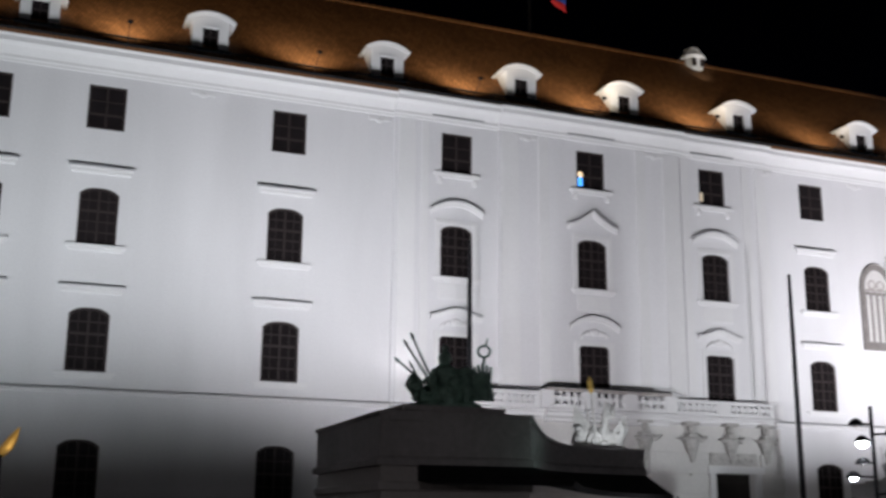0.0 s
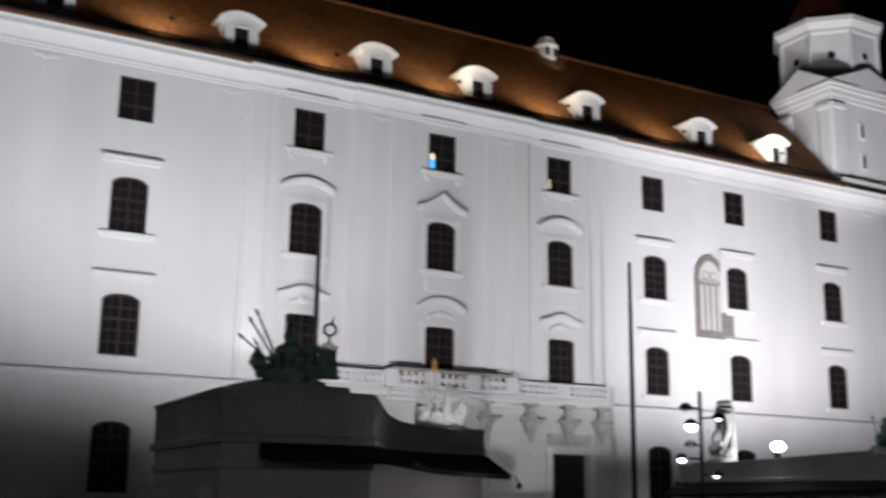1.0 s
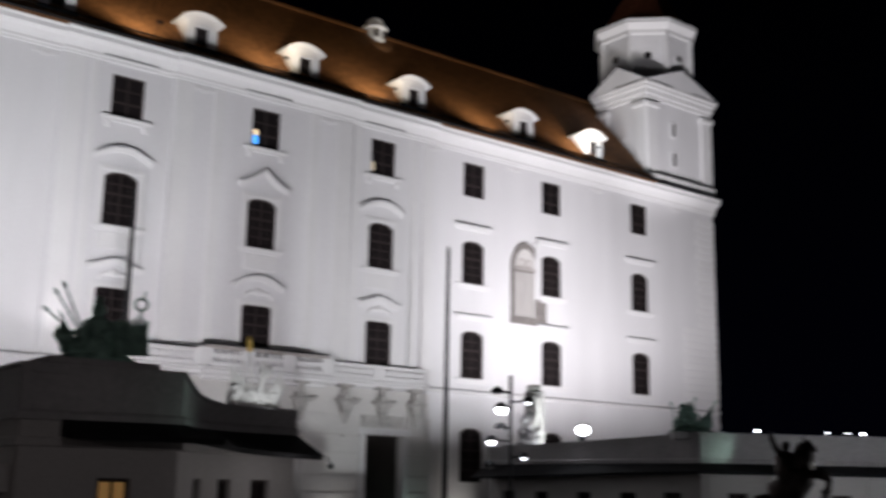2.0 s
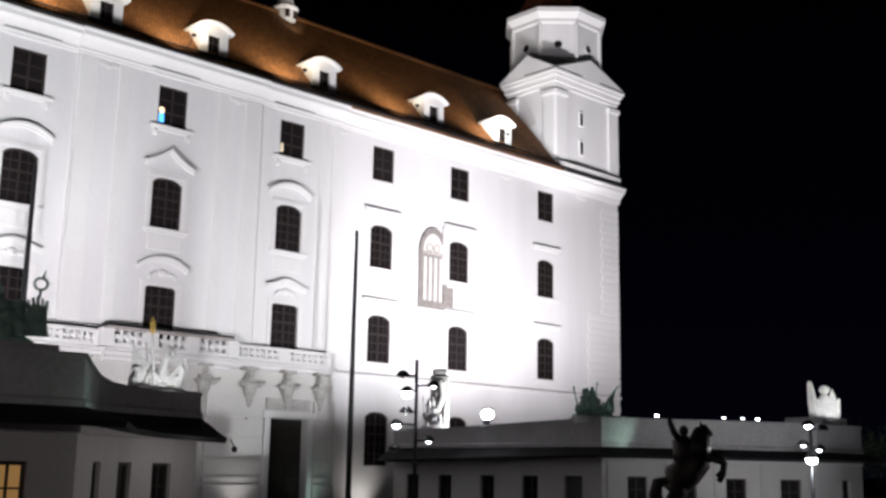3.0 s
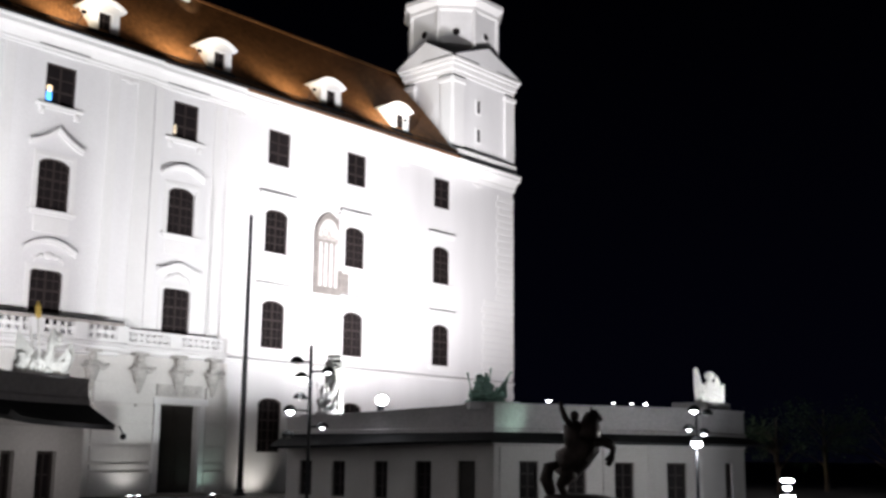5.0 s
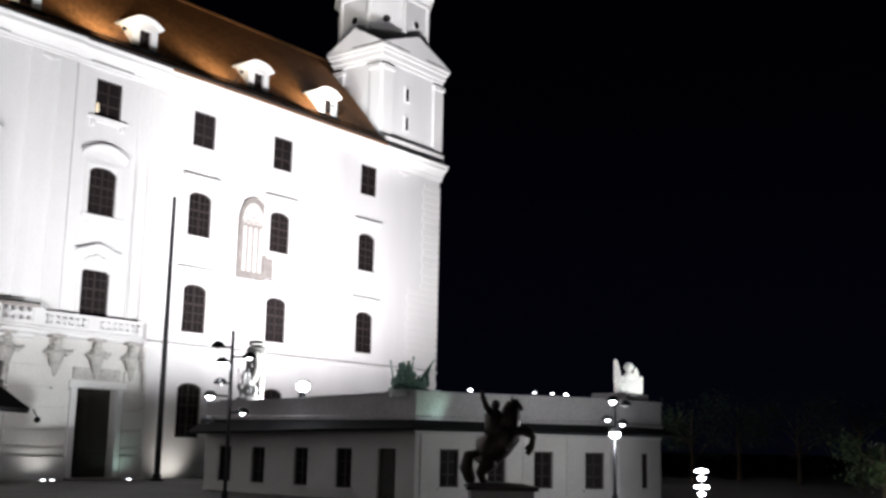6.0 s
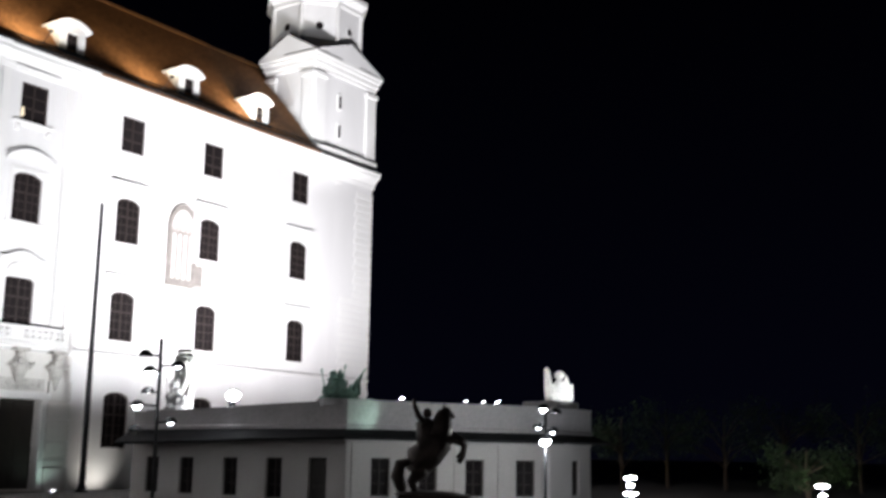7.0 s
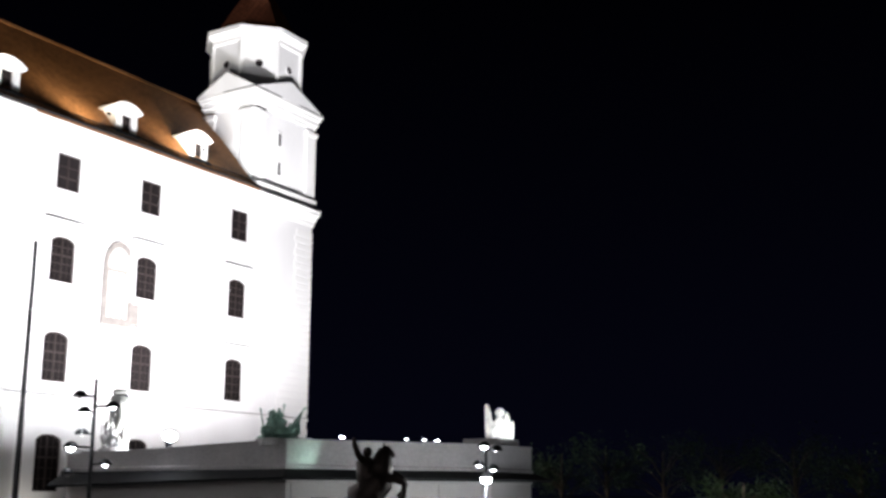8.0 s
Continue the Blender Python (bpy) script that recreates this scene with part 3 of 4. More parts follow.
for x in (-9.0, -0.2, 7.47, 16.35, 23.8, 30.03, 37.5, 46.27, 52.65):
    d = part("dormer", face, TRIM, castle, "cream plastered dormer with an arched hood", place=(x, 49.95, 23.42))
    for side in (-1, 1):
        part("cheek", cheek, TRIM, d, place=(side * (HW - 0.05), 0, 0))
    part("hood", hood, TRIM, d)
    part("pane", pane, GLASS, d)
    part("sash", shutter, WOOD, d)
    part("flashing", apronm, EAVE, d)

chimney = part("chimney", turned(bmesh.new(), [(0.75, -1.5), (0.75, 0.9), (0.9, 1.0), (0.9, 1.15), (0.7, 1.25), (0.55, 1.7), (0.2, 1.95), (0.02, 2.0)], 12), TRIM, castle, "white domed chimney on the ridge", place=Matrix.Translation((38.7, 56.0, 29.55)) @ Matrix.Scale(0.94, 4))
for s in (-1, 1):
    part("vent", slab(s * 0.32 - 0.12, s * 0.32 + 0.12, -0.84, -0.7, 0.3, 0.8), WOOD, chimney)

# ---------- corner tower ----------
TX0, TX1, TY0, TY1 = 58.1, 65.2, 50.0, 54.6
tower = thing("tower", "white castle corner tower with gables, octagonal lantern and red roof", "tower")
bm = bmesh.new()
block(bm, TX0, TX1, TY0, TY1, 22.5, 29.2)
part("body", bm, PLASTER, tower)
bm = slab(TX0 - 0.25, TX1 + 0.1, TY0 - 0.3, TY1 + 0.2, 22.62, 23.46, 0.05)
part("plinth", bm, TRIM, tower)
part("plinth_flashing", slab(TX0 - 0.28, TX1 + 0.13, TY0 - 0.33, TY1 + 0.2, 23.462, 23.495), EAVE, tower)
for xa, xb in ((TX0 - 0.02, TX0 + 1.15), (TX1 - 1.1, TX1 + 0.03)):
    bm = slab(xa, xb, TY0 - 0.14, TY0 + 0.02, 23.52, 28.4, 0.02)
    block(bm, xa - 0.1, xb + 0.1, TY0 - 0.26, TY0 + 0.02, 28.4, 28.75, 0.03)
    part("pilaster", bm, TRIM, tower)
for ya, yb in ((TY0 - 0.02, TY0 + 1.0), (TY1 - 1.0, TY1)):
    bm = slab(TX0 - 0.14, TX0 + 0.02, ya, yb, 23.52, 28.4, 0.02)
    block(bm, TX0 - 0.26, TX0 + 0.02, ya - 0.08, yb + 0.08, 28.4, 28.75, 0.03)
    part("pilaster", bm, TRIM, tower)
for a, b, o in ((29.0, 29.3, 0.1), (29.3, 29.7, 0.22), (29.7, 29.95, 0.36), (29.95, 30.2, 0.46)):
    part("cornice", slab(TX0 - o, TX1 + o, TY0 - o, TY1 + o, a, b, 0.04), TRIM, tower)
mx, my = (TX0 + TX1) / 2, (TY0 + TY1) / 2
for ends, inward in ((((TX0 - 0.46, TY0 - 0.46), (TX1 + 0.46, TY0 - 0.46)), (0, 1)), (((TX0 - 0.46, TY1 + 0.46), (TX0 - 0.46, TY0 - 0.46)), (1, 0)), (((TX1 + 0.46, TY0 - 0.46), (TX1 + 0.46, TY1 + 0.46)), (-1, 0))):
    (xa, ya), (xb, yb) = ends
    bm = bmesh.new()
    tri = [(xa, ya, 30.2), (xb, yb, 30.2), ((xa + xb) / 2, (ya + yb) / 2, 31.75)]
    lofted(bm, [tri, [(p[0] + inward[0] * 3.0, p[1] + inward[1] * 3.0, p[2]) for p in tri]])
    g = part("gable", bm, PLASTER, tower)
    bm = bmesh.new()
    for p, q in ((tri[0], tri[2]), (tri[2], tri[1])):
        up = [[(v[0] - inward[0] * 0.05, v[1] - inward[1] * 0.05, v[2] + h) for h in (0.0, 0.07)] + [(v[0] + inward[0] * 3.0, v[1] + inward[1] * 3.0, v[2] + h) for h in (0.07, 0.0)] for v in (p, q)]
        lofted(bm, up)
    part("coping", bm, EAVE, g)
for za in (24.45, 26.65):
    bm = slab(60.85, 61.2, TY0 - 0.03, TY0 + 0.05, za, za + 0.95)
    part("slit_window", bm, GLASS, tower)
    bm = bmesh.new()
    for x0, x1, z0, z1 in ((60.72, 60.85, za - 0.1, za + 1.05), (61.2, 61.33, za - 0.1, za + 1.05), (60.85, 61.2, za + 0.95, za + 1.05), (60.85, 61.2, za - 0.1, za)):
        block(bm, x0, x1, TY0 - 0.07, TY0 + 0.02, z0, z1)
    part("slit_frame", bm, TRIM, tower)
OX, OY = 61.75, 53.15


def octagon(r, z):
    return [(OX + r * math.cos(math.pi * (2 * i + 1) / 8), OY + r * math.sin(math.pi * (2 * i + 1) / 8), z) for i in range(8)]


part("lantern", lofted(bmesh.new(), [octagon(3.5, 29.6), octagon(3.5, 34.6)]), PLASTER, tower)
part("lantern_cornice", lofted(bmesh.new(), [octagon(3.5, 34.35), octagon(3.62, 34.5), octagon(3.62, 34.75), octagon(3.95, 35.1), octagon(4.02, 35.15), octagon(4.02, 35.5), octagon(3.3, 35.7)]), TRIM, tower)
for i in range(8):
    a = math.pi * (2 * i + 1) / 8
    p = Vector((OX + 3.5 * math.cos(a), OY + 3.5 * math.sin(a), 0))
    part("corner_strip", turned(bmesh.new(), [(0.16, 30.2), (0.16, 34.4)], 8, p.x, p.y), TRIM, tower)
    b = math.pi * i / 4
    r = 3.5 * math.cos(math.pi / 8)
    m = Matrix.Translation((OX + r * math.cos(b), OY + r * math.sin(b), 32.75)) @ Matrix.Rotation(b, 4, "Z") @ Matrix.Rotation(math.pi / 2, 4, "Y")
    ring = [[(r * math.cos(a), r * math.sin(a), z) for a in [math.pi * k / 10 for k in range(20)]] for r, z in ((0.36, -0.05), (0.36, 0.05), (0.29, 0.05), (0.29, -0.05))]
    o = part("oculus", lofted(bmesh.new(), ring, caps=False), TRIM, tower, place=m)
    part("pane", turned(bmesh.new(), [(0.3, -0.04), (0.3, 0.02)], 20), GLASS, o)
part("tower_roof", lofted(bmesh.new(), [octagon(3.35, 35.62), octagon(2.75, 36.6), octagon(2.2, 37.6), octagon(1.2, 39.3), octagon(0.08, 41.2)]), TOWER_ROOF, tower, "red tiled spire")

# ---------- flags ----------
roof_pole = thing("flagpole", "slim dark flagpole with a tricolour flag on the castle roof", "flagpole", (27.55, 56.6, 28.3))
part("pole", turned(bmesh.new(), [(0.09, 0), (0.06, 8.5), (0.1, 8.55), (0.02, 8.7)], 8), IRON, roof_pole)
for k, c in enumerate(("white", "blue", "red")):
    bm = bmesh.new()
    top, low = [], []
    for i in range(13):
        x = 0.1 + 0.19 * i
        y = 0.18 * math.sin(i * 0.9)
        z = 7.15 - 0.055 * i ** 1.35 - k * 0.5
        top.append((x, y, z)), low.append((x + 0.05, y + 0.02, z - 0.5))
    for i in range(12):
        bm.faces.new([bm.verts.new(p) for p in (top[i], top[i + 1], low[i + 1], low[i])])
    bmesh.ops.remove_doubles(bm, verts=bm.verts, dist=0.001)
    bmesh.ops.solidify(bm, geom=bm.faces[:], thickness=0.015)
    part("flag_stripe", bm, CLOTH[c], roof_pole, c + " stripe of the flag", True)
for x, y in ((38.0, 47.1), (19.7, 47.1)):
    p = thing("flagpole", "tall slim dark courtyard flagpole without a flag", "flagpole", (x, y, GZ), "courtyard flagpoles")
    part("pole", turned(bmesh.new(), [(0.16, 0.25), (0.15, 4), (0.12, 10), (0.09, 14.9), (0.03, 15.0)], 12), IRON, p)
    part("base", turned(bmesh.new(), [(0.34, 0), (0.34, 0.1), (0.22, 0.16), (0.22, 0.3), (0.16, 0.36)], 16), IRON, p)

# ---------- guardhouses ----------
def outward(line, d, k):
    """Point k of an open polyline, moved by d to its right-hand side, mitred."""
    def normal(a, b):
        v = Vector((b[0] - a[0], b[1] - a[1], 0)).normalized()
        return Vector((v.y, -v.x, 0))
    n0 = normal(line[max(k - 1, 0)], line[max(k - 1, 0) + 1])
    n1 = normal(line[min(k, len(line) - 2)], line[min(k, len(line) - 2) + 1])
    m = (n0 + n1).normalized()
    return Vector((line[k][0], line[k][1], 0)) + m * (d / max(0.5, m.dot(n0)))


def along(line, section):
    """Sweep a closed section of (out, height or heights per point) along a polyline."""
    rings = []
    for k in range(len(line)):
        rings.append([tuple(outward(line, d, k) + Vector((0, 0, z(k) if callable(z) else z))) for d, z in section])
    return lofted(bmesh.new(), rings)


def bearing(a, p, q):
    """How far along the line from p to q it is seen at a degrees from the y axis, from the origin."""
    s, c = math.sin(radians(a)), math.cos(radians(a))
    dx, dy = q[0] - p[0], q[1] - p[1]
    return (p[1] * s - p[0] * c) / (dx * c - dy * s) * math.hypot(dx, dy)


def guard_window(house, m, w, h, mat, cols=2):
    bm = bmesh.new()
    outer, inner = arch(w, h, 0), arch(w - 0.14, h - 0.14, 0)
    lofted(bm, [[(x, 0.10, z) for x, z in outer], [(x, 0.10, z + 0.07) for x, z in inner], [(x, 0.17, z + 0.07) for x, z in inner], [(x, 0.17, z) for x, z in outer]], caps=False)
    win = part("window", bm, WOOD, house, place=m)
    part("mullion", slab(-0.025, 0.025, 0.10, 0.165, 0.07, h - 0.07), WOOD, win)
    for i in (1, 2):
        part("crossbar", slab(-w / 2 + 0.07, w / 2 - 0.07, 0.11, 0.16, h * i / 3 - 0.018, h * i / 3 + 0.018), WOOD, win)
    part("pane", slab(-w / 2 + 0.05, w / 2 - 0.05, 0.145, 0.152, 0.05, h - 0.05), mat, win)
    part("sill", slab(-w / 2 - 0.1, w / 2 + 0.1, -0.10, 0.03, -0.09, -0.01, 0.012), GUARD, win)


def guardhouse(line, back, wall_top, par_top, eave_low, openings, label, first=0):
    """line: the seen front, left to right as seen from outside; back: the hidden corners."""
    house = thing("guardhouse", label, "guardhouse", group="guardhouses")
    for k, (p, q) in enumerate(zip(line, line[1:])):
        size = math.hypot(q[0] - p[0], q[1] - p[1])
        turn = math.atan2(q[1] - p[1], q[0] - p[0])
        m = Matrix.Translation((p[0], p[1], 0)) @ Matrix.Rotation(turn, 4, "Z")
        holes = []
        for seg, a, w, zb, zt, kind in openings:
            if seg == k:
                holes.append((min(max(bearing(a, p, q), w / 2 + 0.05), size - w / 2 - 0.05), zb, w, zt - zb, 0, kind))
        part("wall", pierced(bmesh.new(), 0, size, GZ, wall_top + 0.6, [h[:5] for h in holes], 0.22), GUARD, house, place=m)
        for c, zb, w, h, r, kind in holes:
            at = m @ Matrix.Translation((c, 0, zb))
            if kind == "door":
                leaf = part("door", slab(-w / 2, w / 2, 0.14, 0.2, 0, h), DOOR, house, "dark panelled door", place=at)
                for za, zc in ((0.15, h * 0.45), (h * 0.5, h - 0.15)):
                    part("panel", slab(-w / 2 + 0.12, w / 2 - 0.12, 0.11, 0.15, za, zc, 0.015), DOOR, leaf)
            else:
                guard_window(house, at, w, h, WARM_PANE if kind == "lit" else GLASS)
    loop = list(line) + list(back)
    bm = bmesh.new()
    for p, q in zip(loop[len(line) - 1:], loop[len(line):] + loop[:1]):
        bm.faces.new([bm.verts.new(v) for v in ((*p, GZ), (*q, GZ), (*q, wall_top + 0.6), (*p, wall_top + 0.6))])
    part("rear_wall", bm, GUARD, house)
    bm = bmesh.new()
    inner = [tuple(outward(line, -0.3, k))[:2] for k in range(len(line))]
    bm.faces.new([bm.verts.new((x, y, wall_top + 0.35)) for x, y in inner + list(back)])
    bmesh.ops.solidify(bm, geom=bm.faces[:], thickness=0.1)
    part("flat_roof", bm, EAVE, house)
    low = wall_top
    part("frieze", along(line, [(0.0, low - 0.18), (0.07, low - 0.15), (0.07, low - 0.02), (0.0, low)]), GUARD, house)
    part("pent_eave", along(([(7.35, 20.08)] if first else []) + list(line[2 * first:]), [(0.02, low + 0.02), (0.95, eave_low), (1.0, lambda k: eave_low(k) + 0.10), (0.03, low + 0.34)]), EAVE, house, "dark sheet metal pent eave")
    part("parapet", along(line, [(-0.32, low + 0.30), (0.04, low + 0.30), (0.04, par_top), (-0.32, par_top)]), PARAPET, house)
    part("parapet_foot", along(line, [(0.0, low + 0.30), (0.12, low + 0.30), (0.12, low + 0.42), (0.05, low + 0.48), (0.0, low + 0.48)]), PARAPET, house)
    part("coping", along(line, [(-0.36, par_top), (0.09, par_top), (0.09, lambda k: par_top(k) + 0.07), (-0.36, lambda k: par_top(k) + 0.07)]), PARAPET, house)
    return house


# the nearer house: side, front with the trophy, concave wing
wing = []
for i in range(9):
    t = i / 8
    a, b, c = Vector((9.55, 19.85)), Vector((10.7, 21.5)), Vector((13.25, 21.75))
    v = (1 - t) ** 2 * a + 2 * t * (1 - t) * b + t * t * c
    wing.append((v.x, v.y))
near_line = [(6.85, 25.4), (6.65, 20.15)] + wing
drop = [3.72, 3.72, 3.72, 3.58, 3.40, 3.32, 3.28, 3.27, 3.26, 3.25, 3.25]
near = guardhouse(near_line, [(14.4, 24.6), (18.8, 31.5), (18.0, 36.0), (10.6, 36.0), (8.6, 25.7)], 2.48, lambda k: drop[k], lambda k: 2.42 if k < 2 else 2.35 - 0.012 * k,
                  [(1, 22.75, 0.62, 0.35, 1.78, "lit"), (4, 26.7, 0.34, 0.45, 1.80, "window"), (6, 28.2, 0.42, 0.35, 1.80, "window"), (8, 30.0, 0.52, 0.35, 1.80, "window")],
                  "small grey guardhouse with a concave wing and dark pent eave", 1)
bm = slab(6.75, 9.45, 20.0, 21.6, 3.6, 3.80, 0.03)
block(bm, 7.0, 9.15, 20.0, 21.4, 3.8, 3.92, 0.03)
part("pedestal", bm, PARAPET, near)
bm = slab(16.6, 18.6, 30.4, 32.4, 2.8, 4.0, 0.04)
part("pedestal", bm, PARAPET, near)
for z in (0.3, 0.9, 1.5):
    part("stone_band", slab(6.42, 6.70, 20.6, 25.2, z, z + 0.5, 0.02), GUARD, near)

# the farther house: inner side towards the castle, front and end facet
far_line = [(33.2, 38.0), (32.95, 34.0), (32.8, 30.0), (32.9, 26.1), (41.0, 21.95), (45.2, 22.2)]
far_top = [3.36, 3.46, 3.58, 3.72, 3.74, 3.78]
far_eave = [2.05, 2.12, 2.22, 2.30, 2.30, 2.32]
far = guardhouse(far_line, [(49.0, 33.0), (40.0, 40.0)], 2.40, lambda k: far_top[k], lambda k: far_eave[k],
                 [(0, 42.1, 0.85, 0.12, 1.58, "window"), (0, 43.95, 0.85, 0.12, 1.58, "window"), (1, 45.85, 0.80, 0.12, 1.60, "window"), (2, 47.9, 0.80, 0.10, 1.62, "window"),
                  (2, 50.15, 0.85, GZ + 0.05, 1.64, "door"), (3, 53.3, 0.78, 0.25, 1.66, "window"), (3, 55.7, 0.8, 0.25, 1.66, "window"), (3, 58.05, 0.85, 0.22, 1.64, "window"), (3, 60.6, 0.9, 0.2, 1.64, "window"), (4, 63.1, 0.75, 0.2, 1.64, "window")],
                 "long grey guardhouse with a dark pent eave and plain parapet")
bm = slab(-0.95, 0.95, -1.0, 0.5, 3.55, 3.84, 0.03)
part("pedestal", bm, PARAPET, far, place=Matrix.Translation((33.75, 27.0, 0)) @ Matrix.Rotation(radians(-40), 4, "Z"))
part("pedestal", slab(42.3, 44.3, 22.3, 24.0, 2.8, 4.14, 0.04), PARAPET, far)
part("pedestal", slab(33.4, 35.3, 35.8, 37.5, 2.8, 3.55, 0.04), PARAPET, far)
for k, (p, q) in enumerate(zip(far_line, far_line[1:])):
    if k == 3:
        for t in (0.04, 0.30, 0.52, 0.74, 0.97):
            m = Matrix.Translation((p[0] + t * (q[0] - p[0]), p[1] + t * (q[1] - p[1]), 0)) @ Matrix.Rotation(math.atan2(q[1] - p[1], q[0] - p[0]), 4, "Z")
            part("pilaster", slab(-0.16, 0.16, -0.05, 0.02, GZ, 2.2, 0.01), GUARD, far, place=m)


# ---------- sculpture: trophies of arms, plain shapes ----------
def trophy(place, turn, w, h, mat, label, seed, style="arms"):
    rnd = random.Random(seed)
    bm = bmesh.new()
    ball(bm, (0, 0, 0.04), 0.54, 0.26, 0.10, 14)
    ball(bm, (0, 0.05, 0.2), 0.40, 0.2, 0.22, 12)
    for k in range(22):
        ball(bm, (rnd.uniform(-0.42, 0.40), rnd.uniform(-0.24, 0.0), rnd.uniform(0.1, 0.42)), rnd.uniform(0.04, 0.11), rnd.uniform(0.04, 0.09), rnd.uniform(0.04, 0.12), 7)
    # cuirass and helmet
    if style not in ("fans", "slab"):
        lofted(bm, [[(0.2 * k * math.cos(a), 0.14 * k * math.sin(a) - 0.04, z) for a in [2 * math.pi * i / 12 for i in range(12)]] for k, z in ((0.8, 0.2), (0.85, 0.34), (1.05, 0.5), (0.95, 0.58), (0.5, 0.63), (0.3, 0.66))])
        ball(bm, (0, -0.03, 0.74), 0.1, 0.11, 0.11, 10)
        tube(bm, [(0, 0.08, 0.8), (0, -0.02, 0.9), (0, -0.14, 0.84)], [0.03, 0.05, 0.02], 6)

    def flag(foot, lean, size, width, side):
        d = Vector((math.sin(lean), 0, math.cos(lean)))
        foot = Vector(foot)
        tube(bm, [foot, foot + d * (size + 0.08)], [0.016, 0.012], 5)
        tube(bm, [foot + d * (size + 0.06), foot + d * (size + 0.18)], [0.028, 0.004], 5)
        rows = []
        for i in range(10):
            u = i / 9
            top = foot + d * size * (1 - 0.12 * u) + Vector((side * width * u, 0.05 * math.sin(9 * u), -0.16 * u * u))
            low = foot + d * size * 0.25 + Vector((side * width * (0.15 + 0.85 * u), 0.06 * math.sin(9 * u + 0.8), -0.1 * u))
            rows.append([top + Vector((0, -0.015, 0)), low + Vector((0, -0.02, 0)), low + Vector((0, 0.02, 0)), top + Vector((0, 0.015, 0))])
        lofted(bm, rows)

    def ring_staff(x, z):
        for k in (-2, -1, 0, 1, 2):
            tube(bm, [(x + 0.06 * k, -0.04 - 0.02 * (k % 2), z), (x + 0.045 * k, -0.06, z + 0.3), (x + 0.06 * k, -0.04, z + 0.56 - 0.03 * abs(k))], [0.045, 0.035, 0.02], 6)
        c = Vector((x + 0.02, -0.05, z + 0.73))
        tube(bm, [c + Vector((0.085 * math.cos(q), 0, 0.085 * math.sin(q))) for q in [math.pi * i / 8 for i in range(17)]], 0.02, 5)
        tube(bm, [c + Vector((0, 0, -0.2)), c + Vector((0.0, 0, -0.08))], 0.02, 5)
        tube(bm, [c + Vector((0.02, 0, 0.07)), c + Vector((0.05, 0, 0.2))], [0.024, 0.006], 5)

    if style == "arms":
        for a, size in ((-0.42, 0.95), (-0.56, 0.9), (-0.86, 0.78)):
            foot = Vector((-0.08, 0.06, 0.22))
            d = Vector((math.sin(a), 0, math.cos(a)))
            tube(bm, [foot, foot + d * size], [0.02, 0.016], 5)
            tube(bm, [foot + d * size * 0.96, foot + d * (size + 0.06)], [0.035, 0.01], 5)
        flag((-0.18, 0.1, 0.12), -0.5, 0.52, 0.16, -1)
        ring_staff(0.53, 0.12)
        turned(bm, [(0.12, 0.05), (0.14, 0.3), (0.10, 0.5), (0.13, 0.58), (0.04, 0.62)], 10, 0.30, 0.02, 0.0)
    elif style == "fans":
        for poly, y in (([(-0.56, 0.04), (-0.50, 0.86), (-0.38, 0.70), (-0.02, 0.32), (0.04, 0.04)], 0.0), ([(-0.30, 0.04), (-0.12, 0.46), (0.02, 0.04)], -0.12),
                        ([(0.10, 0.04), (0.22, 0.28), (0.50, 0.66), (0.53, 0.52), (0.57, 0.36), (0.42, 0.04)], 0.0), ([(0.30, 0.04), (0.44, 0.48), (0.50, 0.40), (0.44, 0.04)], -0.12)):
            extruded(bm, poly, y - 0.06, y + 0.06)
        tube(bm, [(-0.16, 0.1, 0.1), (-0.27, 0.1, 0.92)], [0.03, 0.02], 6)
        tube(bm, [(0.08, -0.06, 0.1), (0.12, -0.06, 0.6), (0.14, -0.06, 0.9)], [0.07, 0.08, 0.03], 8)
        for k in range(9):
            ball(bm, (rnd.uniform(0.1, 0.3), rnd.uniform(-0.12, 0.0), rnd.uniform(0.5, 0.84)), rnd.uniform(0.03, 0.06), 0.05, rnd.uniform(0.03, 0.07), 7)
    elif style == "flags":
        # one wide furled flag hung from a leaning pole, two bare poles behind the bust
        foot, tip = Vector((0.10, 0.06, 0.08)), Vector((0.62, 0.06, 0.92))
        tube(bm, [foot, tip], [0.022, 0.016], 6)
        tube(bm, [tip, tip + Vector((0.05, 0, 0.09))], [0.035, 0.006], 6)
        rows = []
        for i in range(19):
            u = i / 18
            top = foot.lerp(tip, 0.30 + 0.66 * u)
            sway = 0.045 * math.sin(17 * u)
            low = Vector((0.10 + 0.44 * u, -0.06 + sway, 0.06 + 0.10 * abs(math.sin(8 * u))))
            mid = (top + low) / 2 + Vector((-0.05, -0.06 + sway, 0))
            rows.append([p + Vector((0, e, 0)) for p, e in ((top, -0.02), (mid, -0.025), (low, -0.025), (low, 0.025), (mid, 0.025), (top, 0.02))])
        lofted(bm, rows)
        for x, lean, size in ((-0.34, -0.12, 0.86), (0.02, 0.10, 1.0)):
            tube(bm, [(x, 0.1, 0.1), (x + lean, 0.1, size)], [0.022, 0.016], 6)
            tube(bm, [(x + lean, 0.1, size), (x + lean * 1.1, 0.1, size + 0.12)], [0.04, 0.006], 6)
        ball(bm, (-0.16, -0.06, 0.5), 0.15, 0.13, 0.2, 10)
        ball(bm, (-0.17, -0.1, 0.74), 0.10, 0.11, 0.11, 10)
        tube(bm, [(-0.08, -0.02, 0.74), (-0.14, -0.06, 0.87), (-0.27, -0.12, 0.82)], [0.03, 0.05, 0.02], 6)
